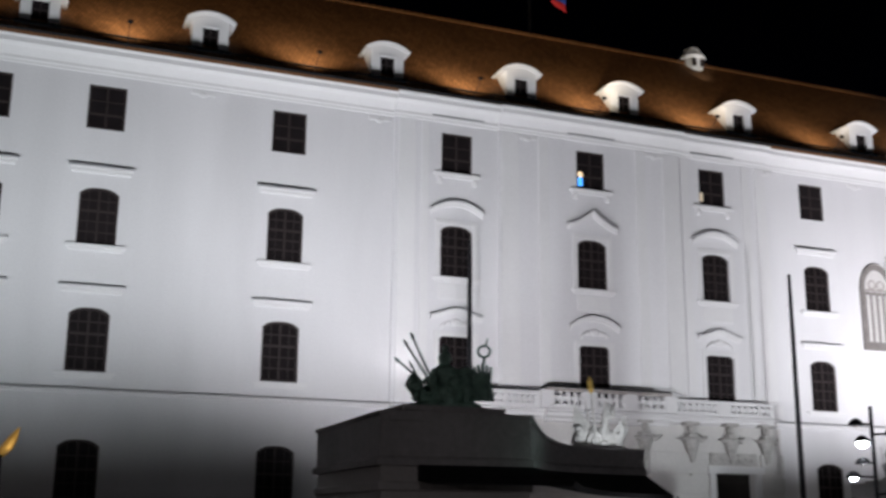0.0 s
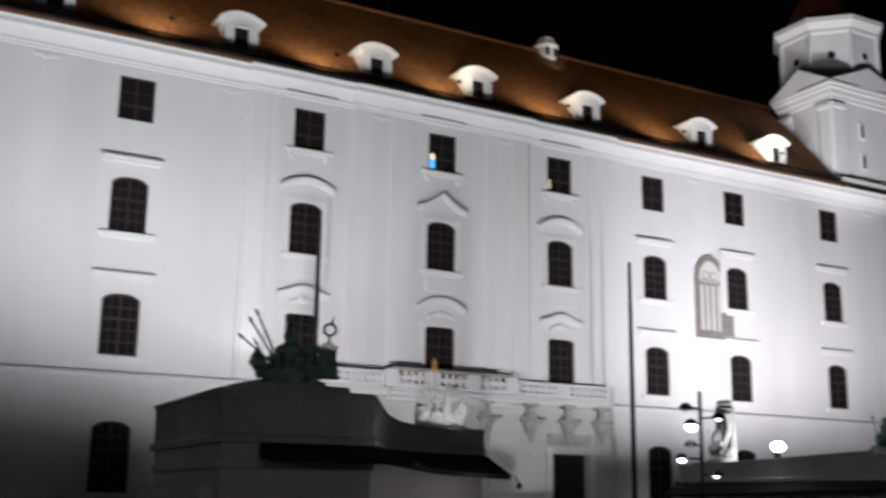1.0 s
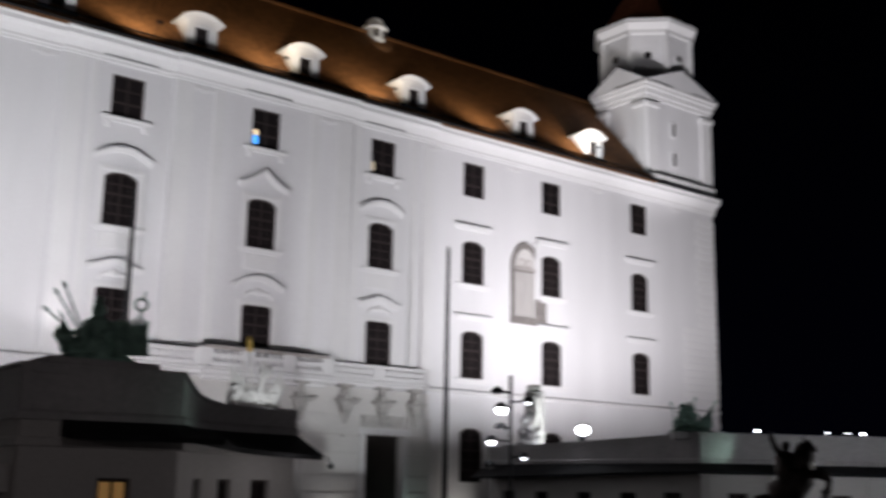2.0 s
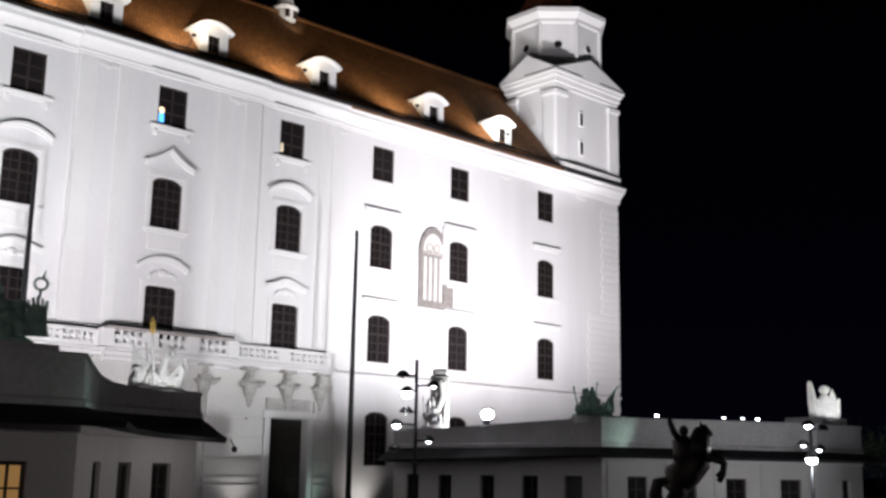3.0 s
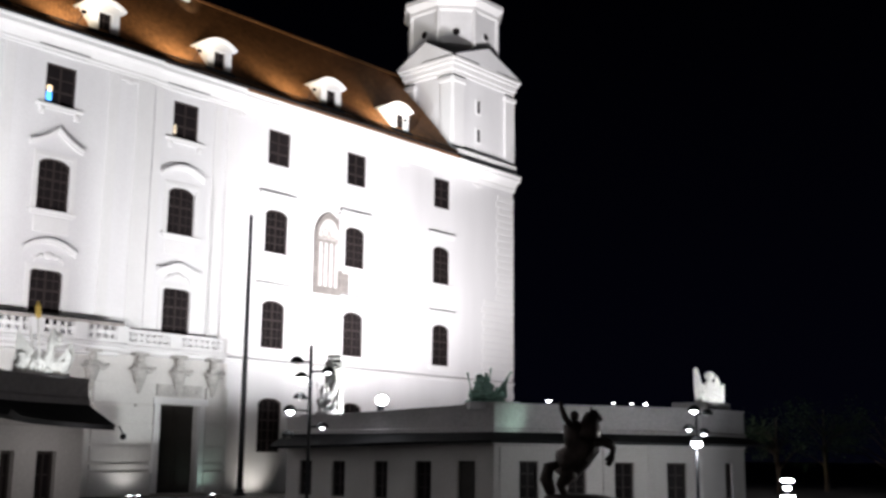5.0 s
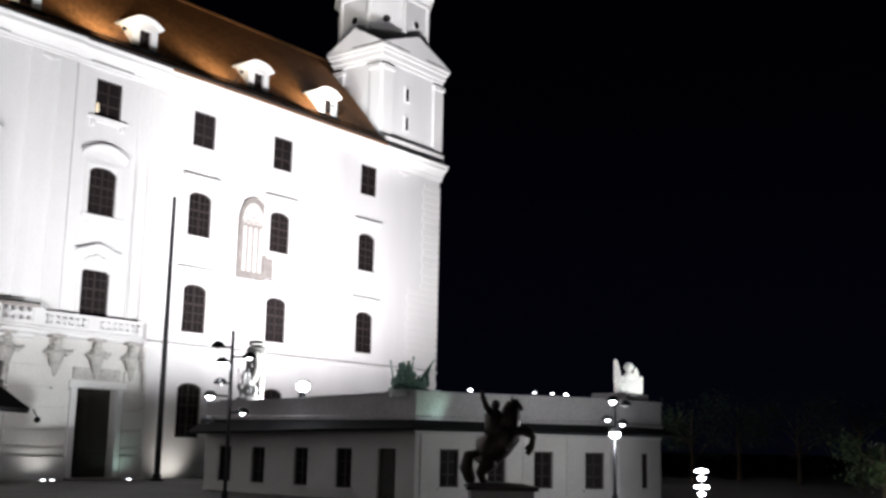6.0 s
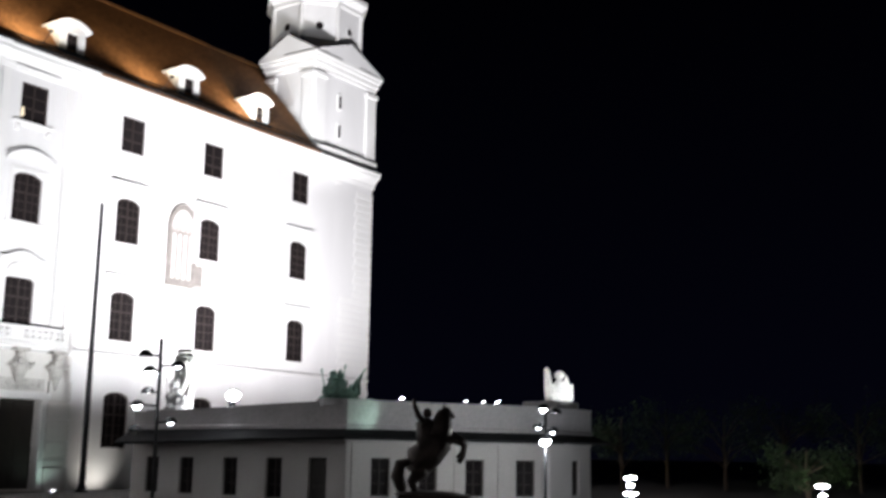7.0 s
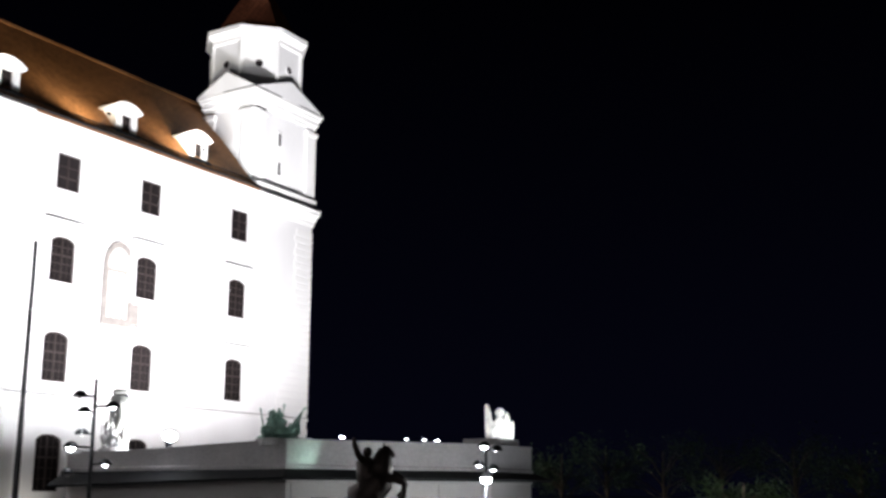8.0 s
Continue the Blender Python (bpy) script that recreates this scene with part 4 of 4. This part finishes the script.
        for k in range(12):
            ball(bm, (rnd.uniform(-0.32, 0.1), rnd.uniform(-0.2, -0.05), rnd.uniform(0.3, 0.72)), rnd.uniform(0.03, 0.07), rnd.uniform(0.03, 0.07), rnd.uniform(0.03, 0.09), 7)
    else:
        # block of arms: leaning post, carved bust, draped cloths, a short block at the other end
        extruded(bm, [(-0.55, 0.0), (0.55, 0.0), (0.55, 0.34), (0.40, 0.40), (0.12, 0.50), (-0.20, 0.52), (-0.55, 0.46)], -0.2, 0.16)
        extruded(bm, [(-0.56, 0.30), (-0.22, 0.40), (-0.28, 0.62), (-0.40, 0.97), (-0.50, 1.02), (-0.57, 0.94)], -0.12, 0.06)
        tube(bm, [(-0.46, -0.14, 0.34), (-0.36, -0.18, 0.62), (-0.44, -0.14, 0.98)], [0.05, 0.035, 0.03], 6)
        extruded(bm, [(0.14, 0.36), (0.50, 0.34), (0.40, 0.62), (0.31, 0.80), (0.22, 0.66)], -0.1, 0.08)
        extruded(bm, [(0.42, 0.02), (0.56, 0.02), (0.57, 0.52), (0.47, 0.50)], -0.24, 0.1)
        tube(bm, [(-0.12, -0.22, 0.36), (0.14, -0.26, 0.30), (0.34, -0.22, 0.20), (0.52, -0.24, 0.16)], [0.05, 0.04, 0.05, 0.03], 6)
        lofted(bm, [[(0.02 + 0.2 * k * math.cos(q), -0.1 + 0.15 * k * math.sin(q), z) for q in [math.pi * i / 6 for i in range(12)]] for k, z in ((1.1, 0.44), (1.0, 0.56), (0.6, 0.62), (0.5, 0.66))])
        ball(bm, (0.02, -0.1, 0.76), 0.12, 0.13, 0.12, 10)
        for k in range(16):
            q = 2 * math.pi * k / 16
            ball(bm, (0.03 + 0.15 * math.cos(q), -0.1 + rnd.uniform(-0.06, 0.06), 0.77 + 0.10 * math.sin(q)), rnd.uniform(0.04, 0.07), 0.06, rnd.uniform(0.03, 0.05), 6)
    bm.transform(Matrix.Diagonal((w, w, h, 1)))
    ob = part("trophy_sculpture", bm, mat, None, place=Matrix.Translation(place) @ Matrix.Rotation(turn, 4, "Z"))
    return tagged(ob, label, "sculpture", "trophy sculptures")


trophy((8.1, 20.65, 3.91), radians(-21), 1.42, 1.36, VERDIGRIS, "green bronze trophy of arms and banners on the parapet", 3)
trophy((17.6, 31.4, 3.99), radians(-30), 1.6, 1.7, CARVED, "white stone trophy of arms lit by a floodlight", 5, "fans")
trophy((33.56, 27.04, 3.83), radians(-50), 1.5, 1.22, VERDIGRIS, "green bronze trophy of arms on the guardhouse corner", 8, "flags")
trophy((43.3, 22.75, 4.13), radians(-62), 1.10, 1.5, CARVED, "white stone trophy of arms glowing in a floodlight", 11, "slab")
trophy((34.1, 36.5, 3.54), radians(-43), 0.95, 1.5, PARAPET, "grey stone trophy of arms before a tall slab", 14, "flags")
bm = slab(-0.42, 0.42, -0.2, 0.2, 0, 2.45, 0.05)
block(bm, -0.34, 0.34, -0.16, 0.16, 2.45, 2.75, 0.12)
tube(bm, [(0.05, -0.2, 0.2), (-0.08, -0.26, 0.9), (0.10, -0.24, 1.5), (0.0, -0.22, 2.2)], [0.14, 0.2, 0.15, 0.10], 8)
for k in range(8):
    ball(bm, (0.2 * math.sin(2.1 * k), -0.2, 0.3 + 0.26 * k), 0.13, 0.09, 0.12, 7)
stele = part("stone_stele", bm, HERM, None, place=Matrix.Translation((34.75, 36.75, 3.5)) @ Matrix.Rotation(radians(-43), 4, "Z"))
tagged(stele, "tall pale carved stone slab rising behind the guardhouse parapet", "stele")
spear = thing("gilded_spear", "gilded spear tip on a thin pale shaft", "finial", Matrix.Translation((17.17, 31.05, 5.3)) @ Matrix.Rotation(radians(-5), 4, "Y"))
part("shaft", tube(bmesh.new(), [(0.02, 0, -1.15), (0, 0, 0.45)], 0.035, 6), CARVED, spear)
part("tip", lofted(bmesh.new(), [[(r * math.cos(a), 0.4 * r * math.sin(a), z) for a in [math.pi * i / 4 for i in range(8)]] for r, z in ((0.04, 0.42), (0.10, 0.53), (0.095, 0.8), (0.02, 0.95))]), GOLD, spear)
spear = thing("gilded_spear", "gilded spear tip on a leaning dark pole", "finial", Matrix.Translation((0.02, 30.0, GZ)))
part("shaft", tube(bmesh.new(), [(-0.02, 0, 0), (-0.02, 0, 3.55)], 0.06, 8), IRON, spear)
part("tip", lofted(bmesh.new(), [[(r * math.cos(a) + 0.5 * (z - 3.5), 0.4 * r * math.sin(a), z) for a in [math.pi * i / 4 for i in range(8)]] for r, z in ((0.07, 3.5), (0.16, 3.7), (0.13, 3.95), (0.02, 4.25))]), GOLD, spear)

# ---------- rider on a rearing horse ----------
bm = bmesh.new()
tube(bm, [(-0.66, 0, 0.95), (-0.45, 0, 1.02), (-0.12, 0, 1.3), (0.14, 0, 1.68), (0.24, 0, 1.98)], [0.34, 0.54, 0.50, 0.50, 0.36], 12)
tube(bm, [(0.18, 0, 1.85), (0.28, 0, 2.22), (0.32, 0, 2.56), (0.36, 0, 2.74)], [0.42, 0.36, 0.26, 0.18], 10)
tube(bm, [(0.28, 0, 2.76), (0.42, 0, 2.72), (0.60, 0, 2.54), (0.64, 0, 2.46)], [0.10, 0.14, 0.09, 0.06], 8)
for s in (-1, 1):
    tube(bm, [(0.33, s * 0.06, 2.8), (0.34, s * 0.08, 2.96)], [0.04, 0.01], 5)
    tube(bm, [(-0.5, s * 0.18, 0.95), (-0.38, s * 0.22, 0.62), (-0.62, s * 0.2, 0.36), (-0.5, s * 0.2, 0.06), (-0.4, s * 0.2, 0.0)], [0.38, 0.29, 0.16, 0.12, 0.14], 8)
    k = 0.14 if s > 0 else 0.0
    tube(bm, [(0.26, s * 0.2, 1.72), (0.66, s * 0.2, 1.78 + k), (1.0, s * 0.19, 1.58 + k), (0.95, s * 0.19, 1.22 + k), (0.80, s * 0.19, 1.02 + k)], [0.2, 0.15, 0.10, 0.08, 0.09], 8)
    tube(bm, [(-0.08, s * 0.22, 1.75), (0.18, s * 0.38, 1.55), (0.08, s * 0.40, 1.18), (0.2, s * 0.40, 1.10)], [0.15, 0.13, 0.08, 0.07], 8)
tube(bm, [(-0.66, 0, 1.05), (-0.98, 0, 0.95), (-1.06, 0, 0.55), (-0.92, 0, 0.15), (-0.85, 0, 0.02)], [0.12, 0.19, 0.22, 0.18, 0.08], 8)
tube(bm, [(-0.14, 0, 1.5), (-0.20, 0, 1.9), (-0.20, 0, 2.3), (-0.19, 0, 2.48)], [0.36, 0.32, 0.34, 0.13], 10)
ball(bm, (-0.17, 0, 2.63), 0.15, 0.14, 0.18, 10)
tube(bm, [(-0.3, -0.22, 2.32), (-0.46, -0.3, 2.55), (-0.58, -0.3, 2.88), (-0.60, -0.3, 3.1)], [0.12, 0.10, 0.08, 0.05], 8)
tube(bm, [(0.0, 0.22, 2.25), (0.2, 0.28, 2.05), (0.42, 0.1, 2.1)], [0.1, 0.08, 0.06], 8)
lofted(bm, [[(-0.24 - d, y, z) for y in (-0.26 - d * 0.3, 0.0, 0.26 + d * 0.3)] + [(-0.16 - d, y, z) for y in (0.26 + d * 0.3, 0.0, -0.26 - d * 0.3)] for d, z in ((0.0, 2.3), (0.08, 1.9), (0.22, 1.5), (0.3, 1.2))])
ball(bm, (-0.1, 0, -0.02), 1.05, 0.6, 0.12, 12)
rider_place = Matrix.Translation((30.72, 20.8, 0.56)) @ Matrix.Rotation(radians(-54), 4, "Z") @ Matrix.Diagonal((1.06, 1.06, 0.98, 1))
tagged(part("equestrian_statue", bm, BRONZE, None, "", True, rider_place), "dark bronze rearing horse and rider on a stone plinth", "statue")
plinth = thing("plinth", "dark stone plinth under the equestrian statue", "plinth", Matrix.Translation((30.7, 20.75, GZ)) @ Matrix.Rotation(radians(-52), 4, "Z"))
part("shaft", slab(-1.05, 1.05, -0.7, 0.7, 0, 0.7, 0.03), PARAPET, plinth)
part("cap", slab(-1.15, 1.15, -0.8, 0.8, 0.7, 0.84, 0.03), BRONZE, plinth)


# ---------- lamp posts ----------
def lamp_post(place, height, heads, label, turn, size=1.0):
    """heads: (side, height, lit) on short arms."""
    post = thing("lamp_post", label, "lamp post", Matrix.Translation(place) @ Matrix.Rotation(turn, 4, "Z"), "lamp posts")
    part("pole", turned(bmesh.new(), [(0.10, 0), (0.10, 0.5), (0.06, 0.6), (0.055, height - 0.02), (0.02, height)], 10), IRON, post)
    part("foot", turned(bmesh.new(), [(0.18, 0), (0.18, 0.06), (0.12, 0.12)], 12), IRON, post)
    for side, z, lit in heads:
        reach = 0.42 * size
        bm = tube(bmesh.new(), [(0, 0, z - 0.04), (side * reach * 0.6, 0, z - 0.02), (side * reach, 0, z)], [0.03, 0.03, 0.025], 6)
        arm = part("arm", bm, IRON, post)
        bm = turned(bmesh.new(), [(0.05, 0.14), (0.12, 0.11), (0.20 * size, 0.02), (0.21 * size, -0.06), (0.18 * size, -0.06), (0.10, -0.01)], 14, side * reach, 0, z)
        part("hood", bm, IRON, arm)
        g = (0.5, 0.5, 0.65, 1.0)[lit]
        bm = turned(bmesh.new(), [(0.12 * size * g, -0.01), (0.18 * size * g, -0.08 * g), (0.17 * size * g, -0.16 * g), (0.09 * size * g, -0.23 * g), (0.02, -0.25 * g)], 14, side * reach, 0, z)
        part("bulb", bm, LIT if lit > 1 else DIM if lit else GUARD, arm)
    return post


def at_bearing(a, d, z):
    return (d * math.sin(radians(a)), d * math.cos(radians(a)), z)


lamp_post(at_bearing(42.2, 36.0, GZ), 5.55, [(-1.05, 5.05, 0), (1.3, 4.74, 1), (-0.7, 4.55, 3), (-0.75, 3.9, 0), (-1.45, 3.5, 2), (1.0, 3.0, 1), (-1.55, 2.72, 0)], "black iron lamp post with short arms and several lamps", radians(-42))
lamp_post(at_bearing(61.6, 40.0, GZ), 3.85, [(-0.15, 3.8, 2), (0.9, 3.66, 0), (-0.6, 3.15, 1), (0.6, 3.0, 1), (0.0, 2.72, 3)], "black iron lamp post with a glaring lamp", radians(-61))
lamp("post_light", "POINT", at_bearing(61.5, 39.6, 2.0), 170, COOL, size=0.15)
lamp("post_light", "POINT", at_bearing(41.7, 35.6, 3.5), 12, COOL, size=0.15)
# a small lamp under the tip of the pent eave
eave_lamp = thing("eave_lamp", "small dark globe lamp hung under the pent eave tip", "lamp", (13.70, 20.95, 2.12))
part("globe", ball(bmesh.new(), (0, 0, 0), 0.07, 0.07, 0.07, 10), IRON, eave_lamp)
part("hanger", tube(bmesh.new(), [(0, 0, 0.05), (-0.08, 0.06, 0.22)], 0.015, 6), IRON, eave_lamp)
lamp("eave_downlight", "POINT", (12.5, 20.3, 1.9), 7.0, (1.0, 0.96, 0.93), size=0.1)
lamp("eave_downlight", "POINT", (11.0, 19.3, 1.7), 4.5, (1.0, 0.96, 0.93), size=0.1)
# unseen lamp post added on the left to brighten the guardhouse side wall
lamp_post((-11.0, 11.0, GZ), 5.4, [(-1, 5.0, 1), (1, 5.0, 1)], "added unseen black iron lamp post with two lamps", 1.1)
lamp("yard_fill", "POINT", (-11.0, 11.0, 4.5), 420, (1.0, 0.88, 0.84), size=0.2)
# another unseen lamp post, added behind the camera to brighten the guardhouse fronts
lamp_post((4.0, -5.0, GZ), 6.0, [(-1, 5.6, 1), (1, 5.6, 1)], "added unseen black iron lamp post with two lamps", 0.4)
lamp("yard_fill", "POINT", (4.0, -5.0, 5.0), 950, (1.0, 0.93, 0.90), size=0.2)


def stacked_light(place, zs, label):
    b = thing("bollard_light", label, "bollard light", place, "bollard lights")
    part("post", turned(bmesh.new(), [(0.05, 0), (0.05, max(zs) + 0.12), (0.02, max(zs) + 0.16)], 8), IRON, b)
    for z, r in zip(zs, (0.24, 0.13, 0.26, 0.13)):
        part("lamp_disc", turned(bmesh.new(), [(0.04, z - 0.07), (r, z - 0.03), (r, z + 0.03), (0.05, z + 0.06)], 14), LIT, b)


stacked_light(at_bearing(65.8, 44.0, GZ), [1.35, 1.08, 0.76, 0.5], "low light column with four bright discs")
stacked_light(at_bearing(74.85, 44.0, GZ), [1.18, 0.84, 0.52], "low light column with three bright discs")
lamp("bollard_glow", "POINT", at_bearing(74.6, 43.0, 1.2), 15, COOL, size=0.2)
# plain white slab put in for a bright surface of unknown kind
tagged(part("bench", slab(-1.2, 1.2, -0.25, 0.25, 0.0, 0.42, 0.03), CARVED, None, place=Matrix.Translation(at_bearing(76.6, 42.0, GZ)) @ Matrix.Rotation(radians(-76), 4, "Z")), "low white slab beside the light column", "bench")


# ---------- floodlight housings ----------
def housing(place, turn, glow, label, size=1.0, tilt=35):
    f = thing("floodlight", label, "floodlight", Matrix.Translation(place) @ Matrix.Rotation(turn, 4, "Z"), "floodlights")
    bm = slab(-0.2 * size, 0.2 * size, -0.1 * size, 0.1 * size, 0, 0.26 * size, 0.02)
    bm.transform(Matrix.Translation((0, 0, 0.06)) @ Matrix.Rotation(radians(-tilt), 4, "X"))
    part("case", bm, IRON, f)
    bm = slab(-0.17 * size, 0.17 * size, -0.12 * size, -0.10 * size, 0.08 * size, 0.19 * size)
    bm.transform(Matrix.Translation((0, 0, 0.06)) @ Matrix.Rotation(radians(-tilt), 4, "X"))
    part("lens", bm, glow, f)
    part("stand", slab(-0.06, 0.06, -0.06, 0.06, -0.02, 0.1), IRON, f)


glare = thing("floodlight", "glaring round floodlight on the guardhouse parapet", "floodlight", (32.95, 32.0, 3.78), "floodlights")
part("case", slab(0.0, 0.3, -0.05, 0.3, 0.02, 0.5, 0.03), IRON, glare)
part("stand", slab(-0.05, 0.15, 0.0, 0.2, -0.22, 0.06), IRON, glare)
part("lens", ball(bmesh.new(), (-0.05, -0.05, 0.24), 0.26, 0.26, 0.20, 14), LIT, glare)
for a, t, g in ((54.45, 0.14, LIT), (57.7, 0.50, DIM), (58.6, 0.60, DIM), (59.3, 0.68, LIT)):
    p, q = far_line[3], far_line[4]
    s = bearing(a, p, q) / math.hypot(q[0] - p[0], q[1] - p[1])
    housing((p[0] + s * (q[0] - p[0]) + 0.05, p[1] + s * (q[1] - p[1]) + 0.15, 3.79), radians(-57), g, "small floodlight on the parapet coping", 0.38, 10)
for x in (31.9, 32.4, 36.9):
    u = thing("ground_uplight", "round uplight set into the paving before the portal", "uplight", (x, 47.9, GZ), "ground uplights")
    part("rim", turned(bmesh.new(), [(0.2, 0), (0.2, 0.05), (0.16, 0.06), (0.15, 0.04)], 14), IRON, u)
    part("lens", turned(bmesh.new(), [(0.15, 0.03), (0.12, 0.07), (0.02, 0.09)], 14), DIM, u)
    lamp("uplight_beam", "SPOT", (x, 48.0, GZ + 0.2), 14, GREEN if x > 36 else (1, 0.97, 0.92), (x, 49.3, 2.6), 0.08, 120, 1.0)
lamp("corner_uplight", "SPOT", (41.2, 48.6, GZ + 0.2), 45, (1, 0.95, 0.85), (41.0, 50, 1.2), 0.08, 120, 0.9)
lamp("parapet_glow", "SPOT", (10.3, 19.2, 2.9), 3, GREEN, (9.5, 19.9, 3.4), 0.05, 120, 0.9)
lamp("parapet_glow", "SPOT", (33.5, 24.9, 2.95), 12, GREEN, (33.35, 25.9, 3.5), 0.05, 120, 0.9)
lamp("trophy_beam", "SPOT", (41.6, 20.2, 3.9), 230, COOL, (43.3, 22.75, 5.1), 0.1, 38, 0.5)
lamp("trophy_beam", "SPOT", (16.6, 29.0, 3.6), 170, COOL, (17.5, 31.3, 5.3), 0.1, 60, 0.6)
lamp("spear_beam", "SPOT", (0.3, 28.6, 3.4), 30, WARM, (0.2, 30.0, 3.8), 0.05, 50, 0.6)
# small lamps on brackets before the eaves light the roof and the dormers
for x in (-4.5, 3.6, 12.3, 20.6, 27.6, 34.6, 43.0, 51.0):
    lamp("eaves_light", "SPOT", (x, 48.05, 23.40), 860 if x < 40 else 680, (1.0, 0.84, 0.60), (x, 53.6, 30.0), 0.08, 130, 1.0)
    bm = slab(x - 0.12, x + 0.12, 47.86, 47.98, 23.25, 23.39, 0.02)
    tube(bm, [(x, 47.92, 23.28), (x, 48.5, 22.8), (x, 49.3, 22.55)], 0.02, 6)
    part("eaves_lamp", bm, IRON, castle)

# floodlight cases hidden behind the parapets, with unseen plates added to shade the lower facade
for place, target, power, color, cut, size in FLOODS:
    p, q = Vector(place), Vector(target)
    way = (q - p)
    turn = math.atan2(way.y, way.x) - math.pi / 2
    f = thing("floodlight", "black floodlight with an added beam cutter turned to the facade", "floodlight", Matrix.Translation((p.x, p.y, 0)) @ Matrix.Rotation(turn, 4, "Z"), "facade floodlights")
    rise = 0.8 * (cut - p.z) / (50 - p.y)
    part("case", slab(-0.4, 0.4, -0.75, -0.45, p.z - 0.3, p.z + 0.3, 0.03), IRON, f)
    part("beam_cutter", slab(-1.6, 1.6, 0.8, 0.83, p.z - 1.2, p.z + rise), IRON, f)
    foot = GZ if p.z < 2.5 else 2.7
    part("stand", slab(-0.08, 0.08, -0.6, -0.5, foot, p.z - 0.3), IRON, f)
    part("foot", slab(-0.5, 0.5, -0.8, 0.9, foot, foot + 0.06, 0.01), IRON, f)

# things behind two top windows
glow = thing("window_lamp", "small blue and cream lit lamp standing in a window", "lamp", (27.12, 49.86, 18.95))
part("shade", turned(bmesh.new(), [(0.12, 0.05), (0.16, 0.1), (0.14, 0.5), (0.1, 0.52)], 12), BLUE_GLOW, glow)
part("top", turned(bmesh.new(), [(0.1, 0.53), (0.17, 0.6), (0.15, 0.8), (0.05, 0.86)], 12), CREAM_GLOW, glow)
part("stand", turned(bmesh.new(), [(0.12, -0.03), (0.1, 0.04), (0.03, 0.06)], 12), IRON, glow)

glow = thing("window_lamp", "faint cream lit lamp standing in a window", "lamp", (34.72, 50.0, 18.95))
part("shade", turned(bmesh.new(), [(0.08, 0.1), (0.14, 0.2), (0.12, 0.6), (0.05, 0.66)], 12), FAINT, glow)
part("stand", turned(bmesh.new(), [(0.12, -0.03), (0.1, 0.04), (0.03, 0.11)], 12), IRON, glow)


# ---------- trees ----------
def tree(place, height, spread, seed):
    rnd = random.Random(seed)
    t = thing("tree", "dark leafy tree at the edge of the courtyard at night", "tree", place, "trees")
    bm = bmesh.new()
    tube(bm, [(0, 0, 0), (0.05, 0, height * 0.25), (-0.04, 0.05, height * 0.5), (0.02, 0, height * 0.85)], [0.16, 0.12, 0.09, 0.03], 8)
    tips = []
    for k in range(9):
        a, z = rnd.uniform(0, 6.28), height * rnd.uniform(0.25, 0.6)
        r = spread * rnd.uniform(0.5, 0.95)
        tip = (r * math.cos(a), r * math.sin(a), z + height * rnd.uniform(0.12, 0.35))
        tube(bm, [(0, 0, z), (tip[0] * 0.5, tip[1] * 0.5, z + (tip[2] - z) * 0.65), tip], [0.06, 0.04, 0.012], 5)
        tips.append(tip)
    part("trunk", bm, BARK, t)
    vs, fs = [], []
    for k in range(1500):
        c = Vector(rnd.choice(tips)) + Vector([rnd.gauss(0, spread * 0.22) for _ in range(2)] + [rnd.gauss(0, height * 0.09)])
        u = Vector([rnd.gauss(0, 1) for _ in range(3)]).normalized()
        w = u.orthogonal().normalized()
        s = rnd.uniform(0.07, 0.14)
        n = len(vs)
        vs += [c - u * s, c + w * s * 0.5, c + u * s, c - w * s * 0.5]
        fs.append((n, n + 1, n + 2, n + 3))
    me = bpy.data.meshes.new("crown")
    me.from_pydata([tuple(v) for v in vs], [], fs)
    me.materials.append(LEAF)
    part("crown", me, LEAF, t)


for a, d, h, s, k in ((65.4, 74, 5.6, 2.4, 1), (67.6, 84, 6.6, 3.0, 2), (70.4, 80, 6.0, 2.8, 3), (74.2, 47, 3.0, 1.5, 4), (76.6, 82, 6.4, 3.0, 5), (73.2, 92, 7.0, 3.2, 6), (79.6, 80, 6.0, 3.0, 7)):
    tree(at_bearing(a, d, GZ), h, s, k)
